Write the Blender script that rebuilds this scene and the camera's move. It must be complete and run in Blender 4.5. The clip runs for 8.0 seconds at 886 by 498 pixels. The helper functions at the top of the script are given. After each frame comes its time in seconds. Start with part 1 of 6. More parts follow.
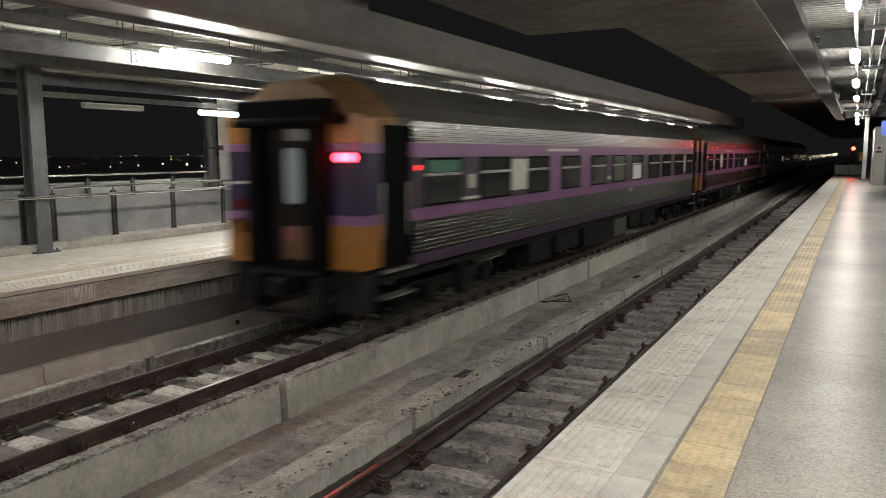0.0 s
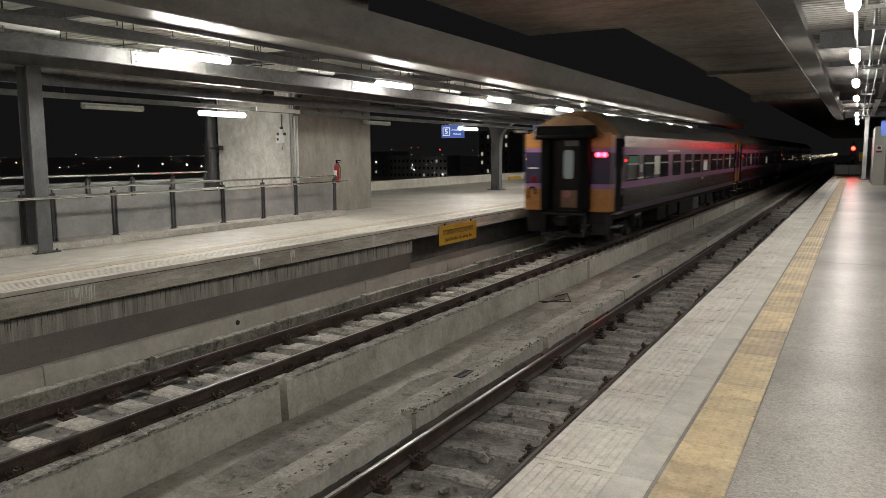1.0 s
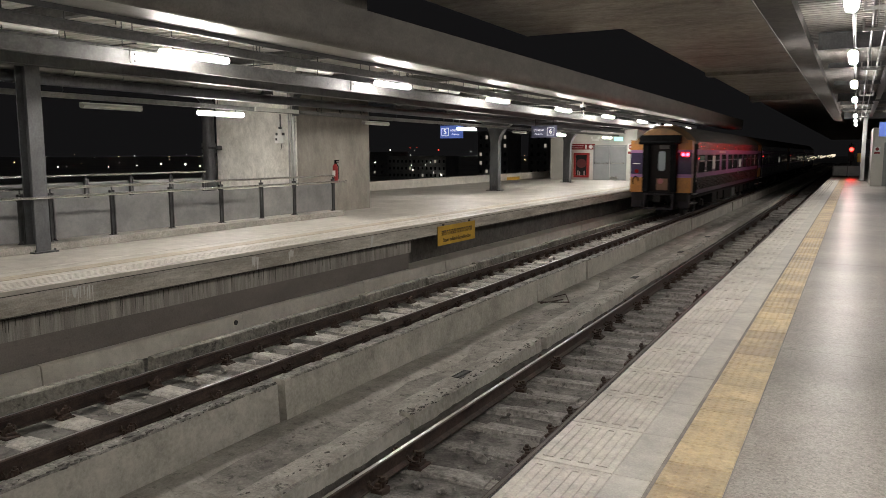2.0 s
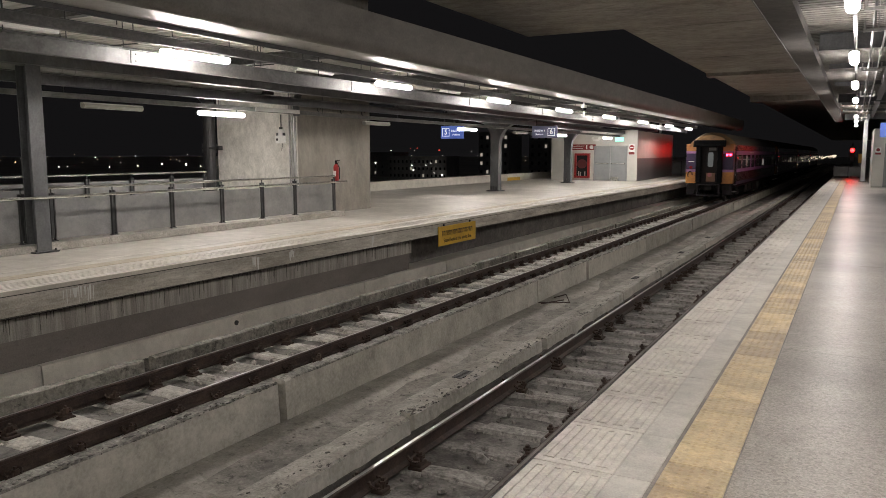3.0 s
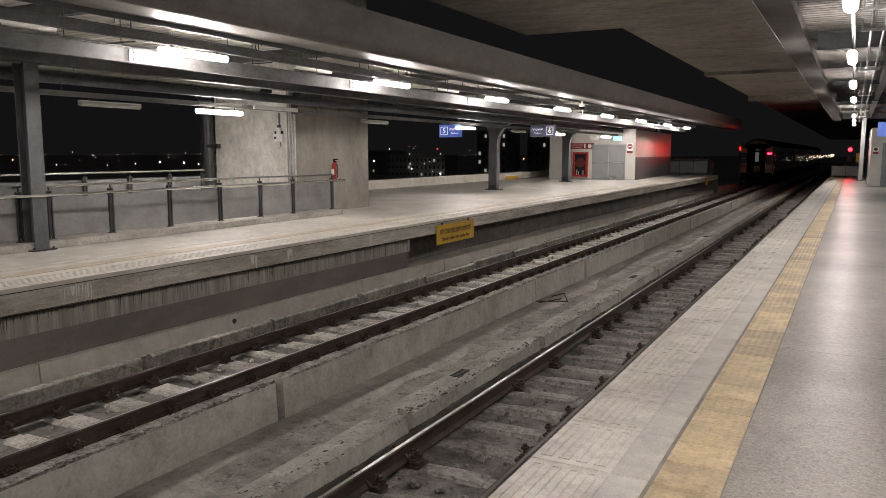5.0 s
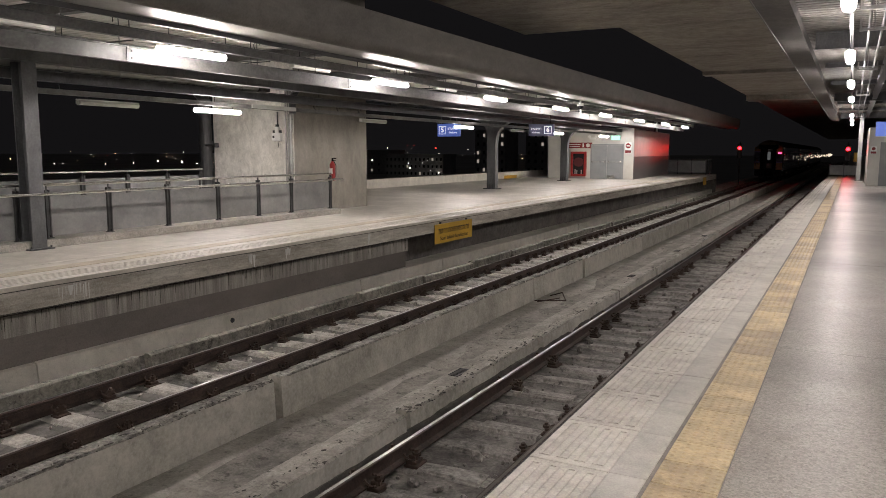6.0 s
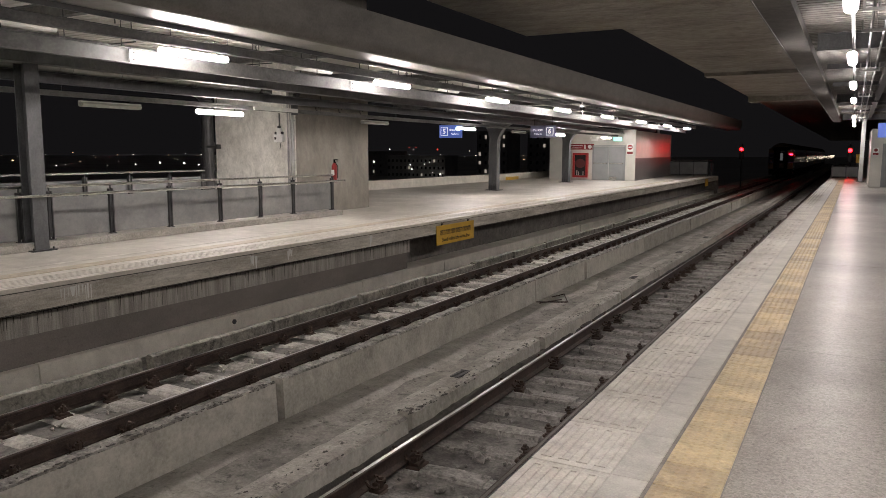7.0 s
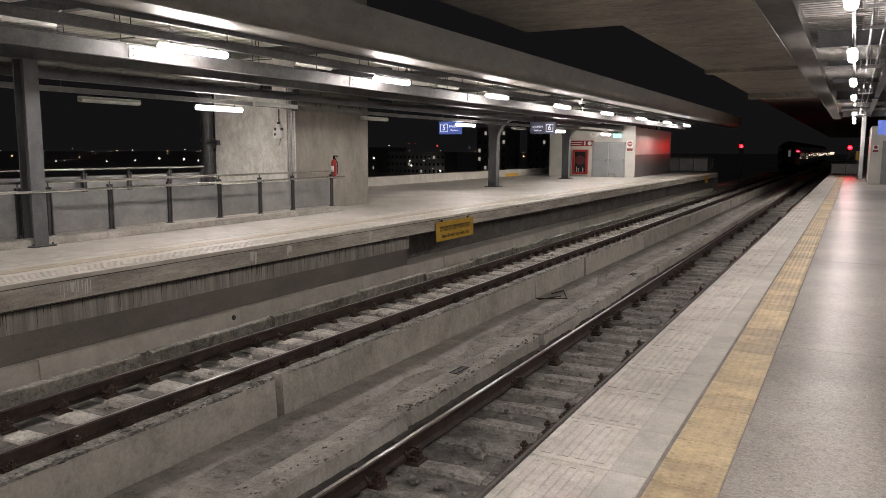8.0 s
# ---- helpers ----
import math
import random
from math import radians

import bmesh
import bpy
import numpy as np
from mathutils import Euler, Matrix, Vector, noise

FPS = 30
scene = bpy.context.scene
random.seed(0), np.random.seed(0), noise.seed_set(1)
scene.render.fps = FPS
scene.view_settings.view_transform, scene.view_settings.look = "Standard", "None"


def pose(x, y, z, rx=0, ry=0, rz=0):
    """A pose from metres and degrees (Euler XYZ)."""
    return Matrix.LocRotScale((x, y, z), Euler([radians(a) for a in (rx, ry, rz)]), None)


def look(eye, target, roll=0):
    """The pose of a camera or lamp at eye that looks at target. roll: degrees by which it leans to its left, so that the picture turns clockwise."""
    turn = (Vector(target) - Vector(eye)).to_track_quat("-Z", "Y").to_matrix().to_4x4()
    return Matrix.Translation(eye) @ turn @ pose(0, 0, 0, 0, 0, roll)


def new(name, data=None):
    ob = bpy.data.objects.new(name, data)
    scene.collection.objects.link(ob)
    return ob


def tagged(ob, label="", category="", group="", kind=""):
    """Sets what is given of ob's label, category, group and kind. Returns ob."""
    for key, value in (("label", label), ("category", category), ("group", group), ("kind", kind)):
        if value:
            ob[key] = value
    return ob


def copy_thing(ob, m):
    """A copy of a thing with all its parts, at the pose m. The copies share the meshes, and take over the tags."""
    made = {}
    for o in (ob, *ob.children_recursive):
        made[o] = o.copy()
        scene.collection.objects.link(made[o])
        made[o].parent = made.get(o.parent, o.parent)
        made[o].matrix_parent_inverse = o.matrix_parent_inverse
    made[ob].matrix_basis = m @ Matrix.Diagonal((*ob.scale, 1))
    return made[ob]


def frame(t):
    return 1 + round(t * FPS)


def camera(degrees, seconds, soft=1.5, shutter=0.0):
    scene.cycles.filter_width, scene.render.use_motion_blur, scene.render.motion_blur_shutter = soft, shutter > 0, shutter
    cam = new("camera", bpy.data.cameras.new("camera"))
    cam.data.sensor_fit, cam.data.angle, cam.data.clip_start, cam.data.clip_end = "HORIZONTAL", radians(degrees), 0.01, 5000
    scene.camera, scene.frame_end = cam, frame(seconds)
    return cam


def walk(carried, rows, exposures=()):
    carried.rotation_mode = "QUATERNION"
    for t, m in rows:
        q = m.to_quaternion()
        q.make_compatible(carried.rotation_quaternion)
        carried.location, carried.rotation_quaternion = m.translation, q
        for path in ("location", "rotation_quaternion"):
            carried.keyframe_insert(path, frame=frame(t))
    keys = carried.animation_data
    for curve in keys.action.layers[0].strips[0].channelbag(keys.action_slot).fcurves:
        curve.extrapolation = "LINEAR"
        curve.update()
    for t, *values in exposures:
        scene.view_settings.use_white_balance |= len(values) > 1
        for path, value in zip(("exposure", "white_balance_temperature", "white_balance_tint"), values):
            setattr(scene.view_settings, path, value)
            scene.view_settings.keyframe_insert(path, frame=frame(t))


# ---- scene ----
# ---------------------------------------------------------------- camera
cam = camera(61.1, 8.0, soft=0.75, shutter=0.8)
EYE = Vector((0.0, 0.0, 1.6))


def aim(yaw, pitch, roll):
    """Camera pose at EYE: degrees to the left of the track, below the horizon, and of lean."""
    a, b = radians(yaw), radians(pitch)
    return look(EYE, EYE + Vector((-math.sin(a) * math.cos(b), math.cos(a) * math.cos(b), -math.sin(b))), roll)


walk(cam, [(0.0, aim(28.775, 7.285, -0.15)), (0.5, aim(28.715, 7.312, -0.11)), (1.0, aim(28.775, 7.271, -0.19)),
           (1.5, aim(28.656, 7.250, -0.10)), (3.0, aim(28.705, 7.221, -0.015)), (3.5, aim(28.661, 7.124, -0.08)),
           (4.0, aim(28.662, 7.207, -0.015)), (4.5, aim(28.629, 7.273, 0.036)), (6.0, aim(28.428, 7.383, 0.132)),
           (6.5, aim(28.407, 7.324, 0.116)), (7.0, aim(28.564, 7.277, 0.117)), (7.5, aim(28.496, 7.390, 0.159)),
           (8.0, aim(28.528, 7.551, 0.221))],
     exposures=[(0.0, 0.42, 6350, 5), (0.5, 0.23, 6400, 6), (1.5, 0.13, 6450, 9), (3.5, 0.08, 6500, 14), (8.0, 0.09, 6500, 16)])

# ---------------------------------------------------------------- night sky
world = bpy.data.worlds.new("night")
scene.world = world
world.use_nodes = True
wbg = world.node_tree.nodes["Background"]
wbg.inputs[0].default_value = (0.62, 0.6, 0.63, 1)
wbg.inputs[1].default_value = 0.0095

TUBE = 140.0       # lamp diffusers
ZR = -1.12        # rail head
ZB = -1.36        # track bed
XT2, XT1 = -7.12, -3.02   # track centres
XF, XN = -8.72, -1.43     # platform edges


# ---------------------------------------------------------------- materials
def nd(nt, kind, **kw):
    n = nt.nodes.new(kind)
    for k, v in kw.items():
        n.inputs[k].default_value = v
    return n


def surface(name, dark, light, rough=0.8, metal=0.0, grain=60.0, stain=0.6, bump=0.15, squash=(1, 1, 1), spots=0.0,
            random=0.0, rspread=0.15, local=False, coat=0.0, mottle=0.0, spec=0.5, centre=0.0, chips=0.0, chip=60.0):
    """A weathered surface: two noises mix two colours, and give roughness and relief."""
    m = bpy.data.materials.new(name)
    m.use_nodes = True
    nt = m.node_tree
    b = nt.nodes["Principled BSDF"]
    if local:
        pos = nt.nodes.new("ShaderNodeTexCoord").outputs["Object"]
    else:
        pos = nt.nodes.new("ShaderNodeNewGeometry").outputs["Position"]
    mp = nd(nt, "ShaderNodeMapping", Scale=squash)
    nt.links.new(pos, mp.inputs["Vector"])
    big = nd(nt, "ShaderNodeTexNoise", Scale=stain, Detail=7.0, Roughness=0.65)
    fine = nd(nt, "ShaderNodeTexNoise", Scale=grain, Detail=3.0, Roughness=0.6)
    nt.links.new(mp.outputs[0], big.inputs["Vector"])
    nt.links.new(pos, fine.inputs["Vector"])
    add = nt.nodes.new("ShaderNodeMath")
    add.operation = "MULTIPLY_ADD"
    nt.links.new(fine.outputs["Fac"], add.inputs[0])
    add.inputs[1].default_value = 0.45
    nt.links.new(big.outputs["Fac"], add.inputs[2])
    src = add.outputs[0]
    if random:
        oi = nt.nodes.new("ShaderNodeObjectInfo")
        ra = nt.nodes.new("ShaderNodeMath")
        ra.operation = "MULTIPLY_ADD"
        nt.links.new(oi.outputs["Random"], ra.inputs[0])
        ra.inputs[1].default_value = random
        nt.links.new(src, ra.inputs[2])
        src = ra.outputs[0]
    if centre:
        off = nt.nodes.new("ShaderNodeMath")
        off.operation = "SUBTRACT"
        nt.links.new(src, off.inputs[0])
        off.inputs[1].default_value = centre
        src = off.outputs[0]
    ramp = nt.nodes.new("ShaderNodeValToRGB")
    ramp.color_ramp.elements[0].position, ramp.color_ramp.elements[0].color = 0.56, (*dark, 1)
    ramp.color_ramp.elements[1].position, ramp.color_ramp.elements[1].color = 0.9, (*light, 1)
    nt.links.new(src, ramp.inputs[0])
    col = ramp.outputs[0]
    if spots:
        vo = nd(nt, "ShaderNodeTexNoise", Scale=grain * 0.2, Detail=5.0, Roughness=0.75)
        nt.links.new(pos, vo.inputs["Vector"])
        r2 = nt.nodes.new("ShaderNodeValToRGB")
        r2.color_ramp.elements[0].position, r2.color_ramp.elements[0].color = 0.56, (0, 0, 0, 1)
        r2.color_ramp.elements[1].position, r2.color_ramp.elements[1].color = 0.66, (spots, spots, spots, 1)
        nt.links.new(vo.outputs["Fac"], r2.inputs[0])
        mix = nt.nodes.new("ShaderNodeMix")
        mix.data_type = "RGBA"
        nt.links.new(r2.outputs[0], mix.inputs[0])
        nt.links.new(col, mix.inputs[6])
        mix.inputs[7].default_value = (*[c * 0.35 for c in dark], 1)
        col = mix.outputs[2]
    if mottle:
        mid = nd(nt, "ShaderNodeTexNoise", Scale=stain * 5.5, Detail=9.0, Roughness=0.72, Distortion=0.4)
        nt.links.new(mp.outputs[0], mid.inputs["Vector"])
        mm = nd(nt, "ShaderNodeMapRange")
        mm.inputs[1].default_value, mm.inputs[2].default_value = 0.36, 0.66
        mm.inputs[3].default_value, mm.inputs[4].default_value = 1 - mottle, 1 + mottle * 0.8
        nt.links.new(mid.outputs["Fac"], mm.inputs[0])
        mul = nt.nodes.new("ShaderNodeVectorMath")
        mul.operation = "SCALE"
        nt.links.new(col, mul.inputs[0])
        nt.links.new(mm.outputs[0], mul.inputs["Scale"])
        col = mul.outputs[0]
    if chips:
        vc = nd(nt, "ShaderNodeTexVoronoi", Scale=chip)
        nt.links.new(pos, vc.inputs["Vector"])
        sx = nt.nodes.new("ShaderNodeSeparateColor")
        nt.links.new(vc.outputs["Color"], sx.inputs[0])
        cm = nd(nt, "ShaderNodeMapRange")
        cm.inputs[3].default_value, cm.inputs[4].default_value = 1 - chips, 1 + chips
        nt.links.new(sx.outputs[0], cm.inputs[0])
        cs = nt.nodes.new("ShaderNodeVectorMath")
        cs.operation = "SCALE"
        nt.links.new(col, cs.inputs[0])
        nt.links.new(cm.outputs[0], cs.inputs["Scale"])
        col = cs.outputs[0]
    nt.links.new(col, b.inputs["Base Color"])
    b.inputs["Specular IOR Level"].default_value = spec
    mr = nd(nt, "ShaderNodeMapRange")
    mr.inputs[3].default_value, mr.inputs[4].default_value = max(0.02, rough - rspread), min(1.0, rough + rspread)
    nt.links.new(big.outputs["Fac"], mr.inputs[0])
    nt.links.new(mr.outputs[0], b.inputs["Roughness"])
    b.inputs["Metallic"].default_value = metal
    b.inputs["Coat Weight"].default_value = coat
    if bump:
        bp = nd(nt, "ShaderNodeBump", Strength=bump, Distance=0.01)
        nt.links.new(add.outputs[0], bp.inputs["Height"])
        nt.links.new(bp.outputs[0], b.inputs["Normal"])
    return m


def glow(name, colour, strength, body=0.8):
    m = bpy.data.materials.new(name)
    m.use_nodes = True
    b = m.node_tree.nodes["Principled BSDF"]
    b.inputs["Base Color"].default_value = (*[min(1, c) * body for c in colour], 1)
    b.inputs["Emission Color"].default_value = (*colour, 1)
    b.inputs["Emission Strength"].default_value = strength
    return m


def plain_glass(name, colour, rough, alpha):
    m = bpy.data.materials.new(name)
    m.use_nodes = True
    b = m.node_tree.nodes["Principled BSDF"]
    b.inputs["Base Color"].default_value = (*colour, 1)
    b.inputs["Roughness"].default_value = rough
    b.inputs["Alpha"].default_value = alpha
    return m


M_CONC = surface("concrete", (0.27, 0.258, 0.222), (0.48, 0.46, 0.408), 0.85, stain=1.0, grain=26, bump=0.3, spots=0.25, random=0.14, mottle=0.13)
M_CONC_D = surface("dark_mottled_concrete", (0.075, 0.07, 0.065), (0.17, 0.16, 0.145), 0.9, stain=1.1, bump=0.4, spots=0.5, random=0.1, mottle=0.3)
M_PIER = surface("pier_concrete", (0.48, 0.465, 0.42), (0.74, 0.72, 0.67), 0.8, stain=1.1, grain=30, bump=0.2, squash=(1, 1, 0.6), spots=0.15, mottle=0.2)
# darker copy of the pier concrete; the side's shade is in the colour
M_PIERSHADE = surface("shaded_pier_concrete", (0.17, 0.155, 0.132), (0.27, 0.25, 0.215), 0.75, stain=0.8, grain=30, bump=0.2, squash=(1, 1, 0.5), mottle=0.16)
M_SOFFIT = surface("soffit_concrete", (0.27, 0.245, 0.215), (0.43, 0.40, 0.355), 0.9, stain=0.9, grain=22, bump=0.3, squash=(0.7, 1.2, 1), spots=0.3, mottle=0.24)
M_DRIP = surface("rain_streaked_concrete", (0.24, 0.225, 0.20), (0.47, 0.45, 0.405), 0.9, stain=3.2, bump=0.3, squash=(1, 2.6, 0.10), mottle=0.25)
M_LEDGE = surface("pale_concrete", (0.50, 0.475, 0.42), (0.68, 0.65, 0.575), 0.9, stain=0.6, bump=0.2, spots=0.2, random=0.1, mottle=0.12)
M_BED = surface("track_bed_concrete", (0.065, 0.06, 0.056), (0.20, 0.19, 0.175), 0.95, stain=2.2, grain=30, bump=0.9, spots=0.7, mottle=0.4)
M_SLEEPER = surface("sleeper_concrete", (0.18, 0.17, 0.15), (0.46, 0.44, 0.40), 0.95, stain=3.0, grain=40, bump=0.8, spots=0.6, random=0.25, mottle=0.35)
M_SLEEPER_D = surface("dusty_sleeper_concrete", (0.10, 0.093, 0.086), (0.275, 0.26, 0.24), 0.95, stain=3.0, grain=40, bump=0.9, spots=0.7, random=0.2, mottle=0.45)
M_RAILSIDE = surface("rusty_rail", (0.026, 0.017, 0.014), (0.075, 0.05, 0.04), 0.75, metal=0.1, stain=4, bump=0.3, mottle=0.3)
M_RAILTOP = surface("polished_rail_head", (0.30, 0.29, 0.275), (0.38, 0.37, 0.35), 0.30, metal=1.0, stain=2, bump=0.0, rspread=0.02)
M_RAILTOP_D = surface("dull_rail_head", (0.07, 0.06, 0.05), (0.16, 0.14, 0.12), 0.45, metal=0.8, stain=2, bump=0.0, rspread=0.1)
M_CLIP = surface("rusty_clip", (0.02, 0.015, 0.012), (0.06, 0.038, 0.028), 0.8, metal=0.2, stain=20, bump=0.3, random=0.3)
M_TERRAZZO = surface("terrazzo_floor", (0.225, 0.207, 0.188), (0.375, 0.35, 0.32), 0.34, stain=0.35, grain=110, bump=0.05, spots=0.5, rspread=0.02, mottle=0.06, spec=0.04, chips=0.2, chip=85.0)
M_FARFLOOR = surface("cement_floor", (0.35, 0.328, 0.292), (0.56, 0.532, 0.482), 0.42, stain=0.7, grain=40, bump=0.05, spots=0.2, mottle=0.16, rspread=0.06)
M_TILE_W = surface("pale_paving_tile", (0.39, 0.365, 0.33), (0.60, 0.575, 0.52), 0.6, stain=2.5, grain=70, bump=0.12, spots=0.25, random=0.15, mottle=0.14)
M_TILE_G = surface("grey_paving_tile", (0.36, 0.345, 0.315), (0.52, 0.50, 0.455), 0.55, stain=2.5, grain=80, bump=0.08, spots=0.12, random=0.06, mottle=0.10)
M_TILE_Y = surface("yellow_tactile_tile", (0.34, 0.26, 0.165), (0.57, 0.455, 0.265), 0.5, stain=1.2, grain=50, bump=0.1, spots=0.3, random=0.3, centre=0.12, mottle=0.2)
M_JOINT = surface("dark_joint", (0.17, 0.16, 0.15), (0.28, 0.265, 0.245), 0.9, stain=3)
M_STEEL = surface("grey_painted_steel", (0.06, 0.062, 0.066), (0.115, 0.118, 0.122), 0.5, metal=0.0, stain=1.5, grain=30, bump=0.08, squash=(1, 1, 0.4), mottle=0.2)
M_BEAM = surface("dusty_grey_beam_paint", (0.085, 0.084, 0.08), (0.165, 0.163, 0.155), 0.55, metal=0.0, stain=1.3, grain=24, bump=0.12, squash=(1, 0.6, 1), spots=0.35, mottle=0.25)
M_STEEL_D = surface("dark_steel", (0.03, 0.03, 0.032), (0.065, 0.065, 0.066), 0.5, metal=0.3, stain=2, bump=0.05)
M_GALV = surface("galvanised_steel", (0.26, 0.26, 0.25), (0.42, 0.42, 0.4), 0.42, metal=0.7, stain=2.5, bump=0.05)
M_FASCIA = surface("fascia_sheet", (0.125, 0.117, 0.105), (0.19, 0.178, 0.16), 0.5, metal=0.0, stain=0.8, grain=25, bump=0.07, squash=(1, 0.4, 1), rspread=0.06, mottle=0.16, spec=0.3)
M_FASCIA_W = surface("pale_soffit_sheet", (0.20, 0.194, 0.178), (0.29, 0.281, 0.26), 0.5, metal=0.0, stain=0.8, bump=0.04, rspread=0.06, mottle=0.12, spec=0.3)
M_SHEET = surface("corrugated_roof_sheet", (0.60, 0.58, 0.53), (0.74, 0.72, 0.66), 0.5, metal=0.0, stain=1.2, bump=0.02)
M_CHROME = surface("stainless_tube", (0.72, 0.72, 0.71), (0.85, 0.85, 0.83), 0.2, metal=1.0, stain=3, bump=0.0, rspread=0.05)
M_PIPE = surface("grey_plastic_pipe", (0.26, 0.26, 0.25), (0.36, 0.36, 0.345), 0.3, stain=2, bump=0.0)
M_MESH = surface("perforated_grey_screen", (0.20, 0.202, 0.2), (0.30, 0.30, 0.295), 0.35, metal=0.1, stain=2.0, bump=0.05, mottle=0.1)
M_WHITE = surface("white_painted_metal", (0.6, 0.6, 0.57), (0.78, 0.78, 0.75), 0.45, stain=2, bump=0.0)
M_CREAM = surface("cream_wall_panel", (0.46, 0.455, 0.42), (0.57, 0.565, 0.52), 0.3, stain=1, bump=0.02, rspread=0.05)
M_GREYPANEL = surface("grey_wall_panel", (0.12, 0.117, 0.114), (0.17, 0.167, 0.16), 0.32, metal=0.1, stain=1, bump=0.02, rspread=0.05)
M_DOOR = surface("grey_door_paint", (0.20, 0.21, 0.215), (0.27, 0.28, 0.285), 0.4, stain=1, bump=0.02)
M_RED = surface("red_paint", (0.20, 0.011, 0.010), (0.31, 0.019, 0.016), 0.35, stain=3, bump=0.0)
M_MAROON = surface("maroon_board", (0.16, 0.012, 0.012), (0.22, 0.02, 0.02), 0.4, stain=3, bump=0.0)
M_SIGNY = surface("yellow_sign_paint", (0.52, 0.30, 0.025), (0.66, 0.40, 0.04), 0.5, stain=2, bump=0.0)
M_BLACK = surface("black_rubber", (0.002, 0.002, 0.0022), (0.006, 0.006, 0.0065), 0.8, stain=3, bump=0.1, local=True, spec=0.06)
M_INK = surface("black_ink", (0.012, 0.01, 0.01), (0.02, 0.018, 0.016), 0.6, bump=0.0)
M_DARKGLASS = surface("dark_window_glass", (0.012, 0.014, 0.015), (0.03, 0.033, 0.034), 0.08, stain=0.8, bump=0.0, rspread=0.03, local=True)
M_GROUND = surface("city_ground", (0.30, 0.30, 0.28), (0.45, 0.45, 0.42), 0.95, stain=0.02, grain=0.3, bump=0.0)
M_BUILDING = surface("distant_wall", (0.28, 0.28, 0.28), (0.5, 0.5, 0.49), 0.9, stain=0.1, grain=1, bump=0.0)
M_BLUESIGN = glow("blue_sign_face", (0.09, 0.15, 0.48), 0.5)
M_SIGNWHITE = glow("white_sign_print", (0.9, 0.92, 1.0), 0.9)
M_TUBE = glow("lamp_diffuser", (1.0, 0.945, 0.875), TUBE)
M_EXIT = glow("green_exit_face", (0.35, 1.0, 0.75), 1.6)
M_SIGNALRED = glow("red_signal_lens", (1.0, 0.0022, 0.0014), 160.0)
M_TAILRED = glow("red_tail_lens", (1.0, 0.004, 0.009), 110.0)
M_CITYW = glow("city_light_white", (1.0, 0.93, 0.8), 4.5)
M_CITYO = glow("city_light_orange", (1.0, 0.66, 0.34), 4.0)
M_CITYR = glow("city_light_red", (1.0, 0.08, 0.05), 0.9)
M_WINLIT = glow("lit_window", (1.0, 0.88, 0.72), 0.3)
M_OFF = surface("unlit_diffuser", (0.45, 0.45, 0.42), (0.55, 0.55, 0.5), 0.3, bump=0.0)
# train paint
M_STAIN = surface("stainless_corrugated", (0.27, 0.263, 0.25), (0.37, 0.36, 0.345), 0.26, metal=1.0, stain=0.9, bump=0.0, squash=(1, 0.12, 3), local=True, rspread=0.03)
M_LILAC = surface("lilac_paint", (0.16, 0.062, 0.158), (0.23, 0.098, 0.225), 0.4, stain=1.5, bump=0.02, local=True, mottle=0.15)
M_PURPLE = surface("dark_purple_paint", (0.013, 0.008, 0.03), (0.026, 0.015, 0.052), 0.45, stain=1.5, bump=0.02, local=True, mottle=0.15, spec=0.3)
M_ORANGE = surface("orange_paint", (0.24, 0.09, 0.009), (0.36, 0.145, 0.018), 0.45, stain=2.5, bump=0.03, local=True, mottle=0.25)
M_ROOF = surface("dusty_train_roof", (0.045, 0.042, 0.037), (0.09, 0.084, 0.075), 0.8, stain=1.2, bump=0.1, local=True, mottle=0.2)
M_ROOFEND = surface("faded_orange_roof", (0.11, 0.055, 0.018), (0.20, 0.105, 0.035), 0.65, stain=2, bump=0.1, local=True, mottle=0.3)
M_UNDER = surface("sooty_underframe", (0.006, 0.0055, 0.005), (0.018, 0.016, 0.015), 0.9, stain=3, bump=0.3, local=True, spec=0.15)
M_UNDERG = surface("grey_underfloor_box", (0.06, 0.06, 0.058), (0.10, 0.10, 0.095), 0.8, stain=3, bump=0.1, local=True, spec=0.3)
M_BLIND = surface("white_blind", (0.5, 0.5, 0.44), (0.62, 0.62, 0.55), 0.7, stain=3, bump=0.0, local=True)
M_TRAINLIT = glow("lit_train_window", (1.0, 0.95, 0.85), 0.16, 0.1)
M_GREENBLIND = surface("green_blind", (0.03, 0.13, 0.08), (0.05, 0.19, 0.11), 0.6, stain=3, bump=0.0, local=True)


# ---------------------------------------------------------------- building helpers
def box(bm, x0, x1, y0, y1, z0, z1, bevel=0.0):
    m = Matrix.LocRotScale(((x0 + x1) / 2, (y0 + y1) / 2, (z0 + z1) / 2), None, (x1 - x0, y1 - y0, z1 - z0))
    r = bmesh.ops.create_cube(bm, size=1.0, matrix=m)
    if bevel:
        edges = list({e for v in r["verts"] for e in v.link_edges})
        bmesh.ops.bevel(bm, geom=edges, offset=bevel, segments=2, profile=0.5, affect="EDGES")
    return bm


def cyl(bm, a, b, r, n=10, r2=None):
    a, b = Vector(a), Vector(b)
    d = b - a
    m = Matrix.Translation((a + b) / 2) @ d.to_track_quat("Z", "Y").to_matrix().to_4x4()
    bmesh.ops.create_cone(bm, cap_ends=True, segments=n, radius1=r, radius2=r if r2 is None else r2, depth=d.length, matrix=m)
    return bm


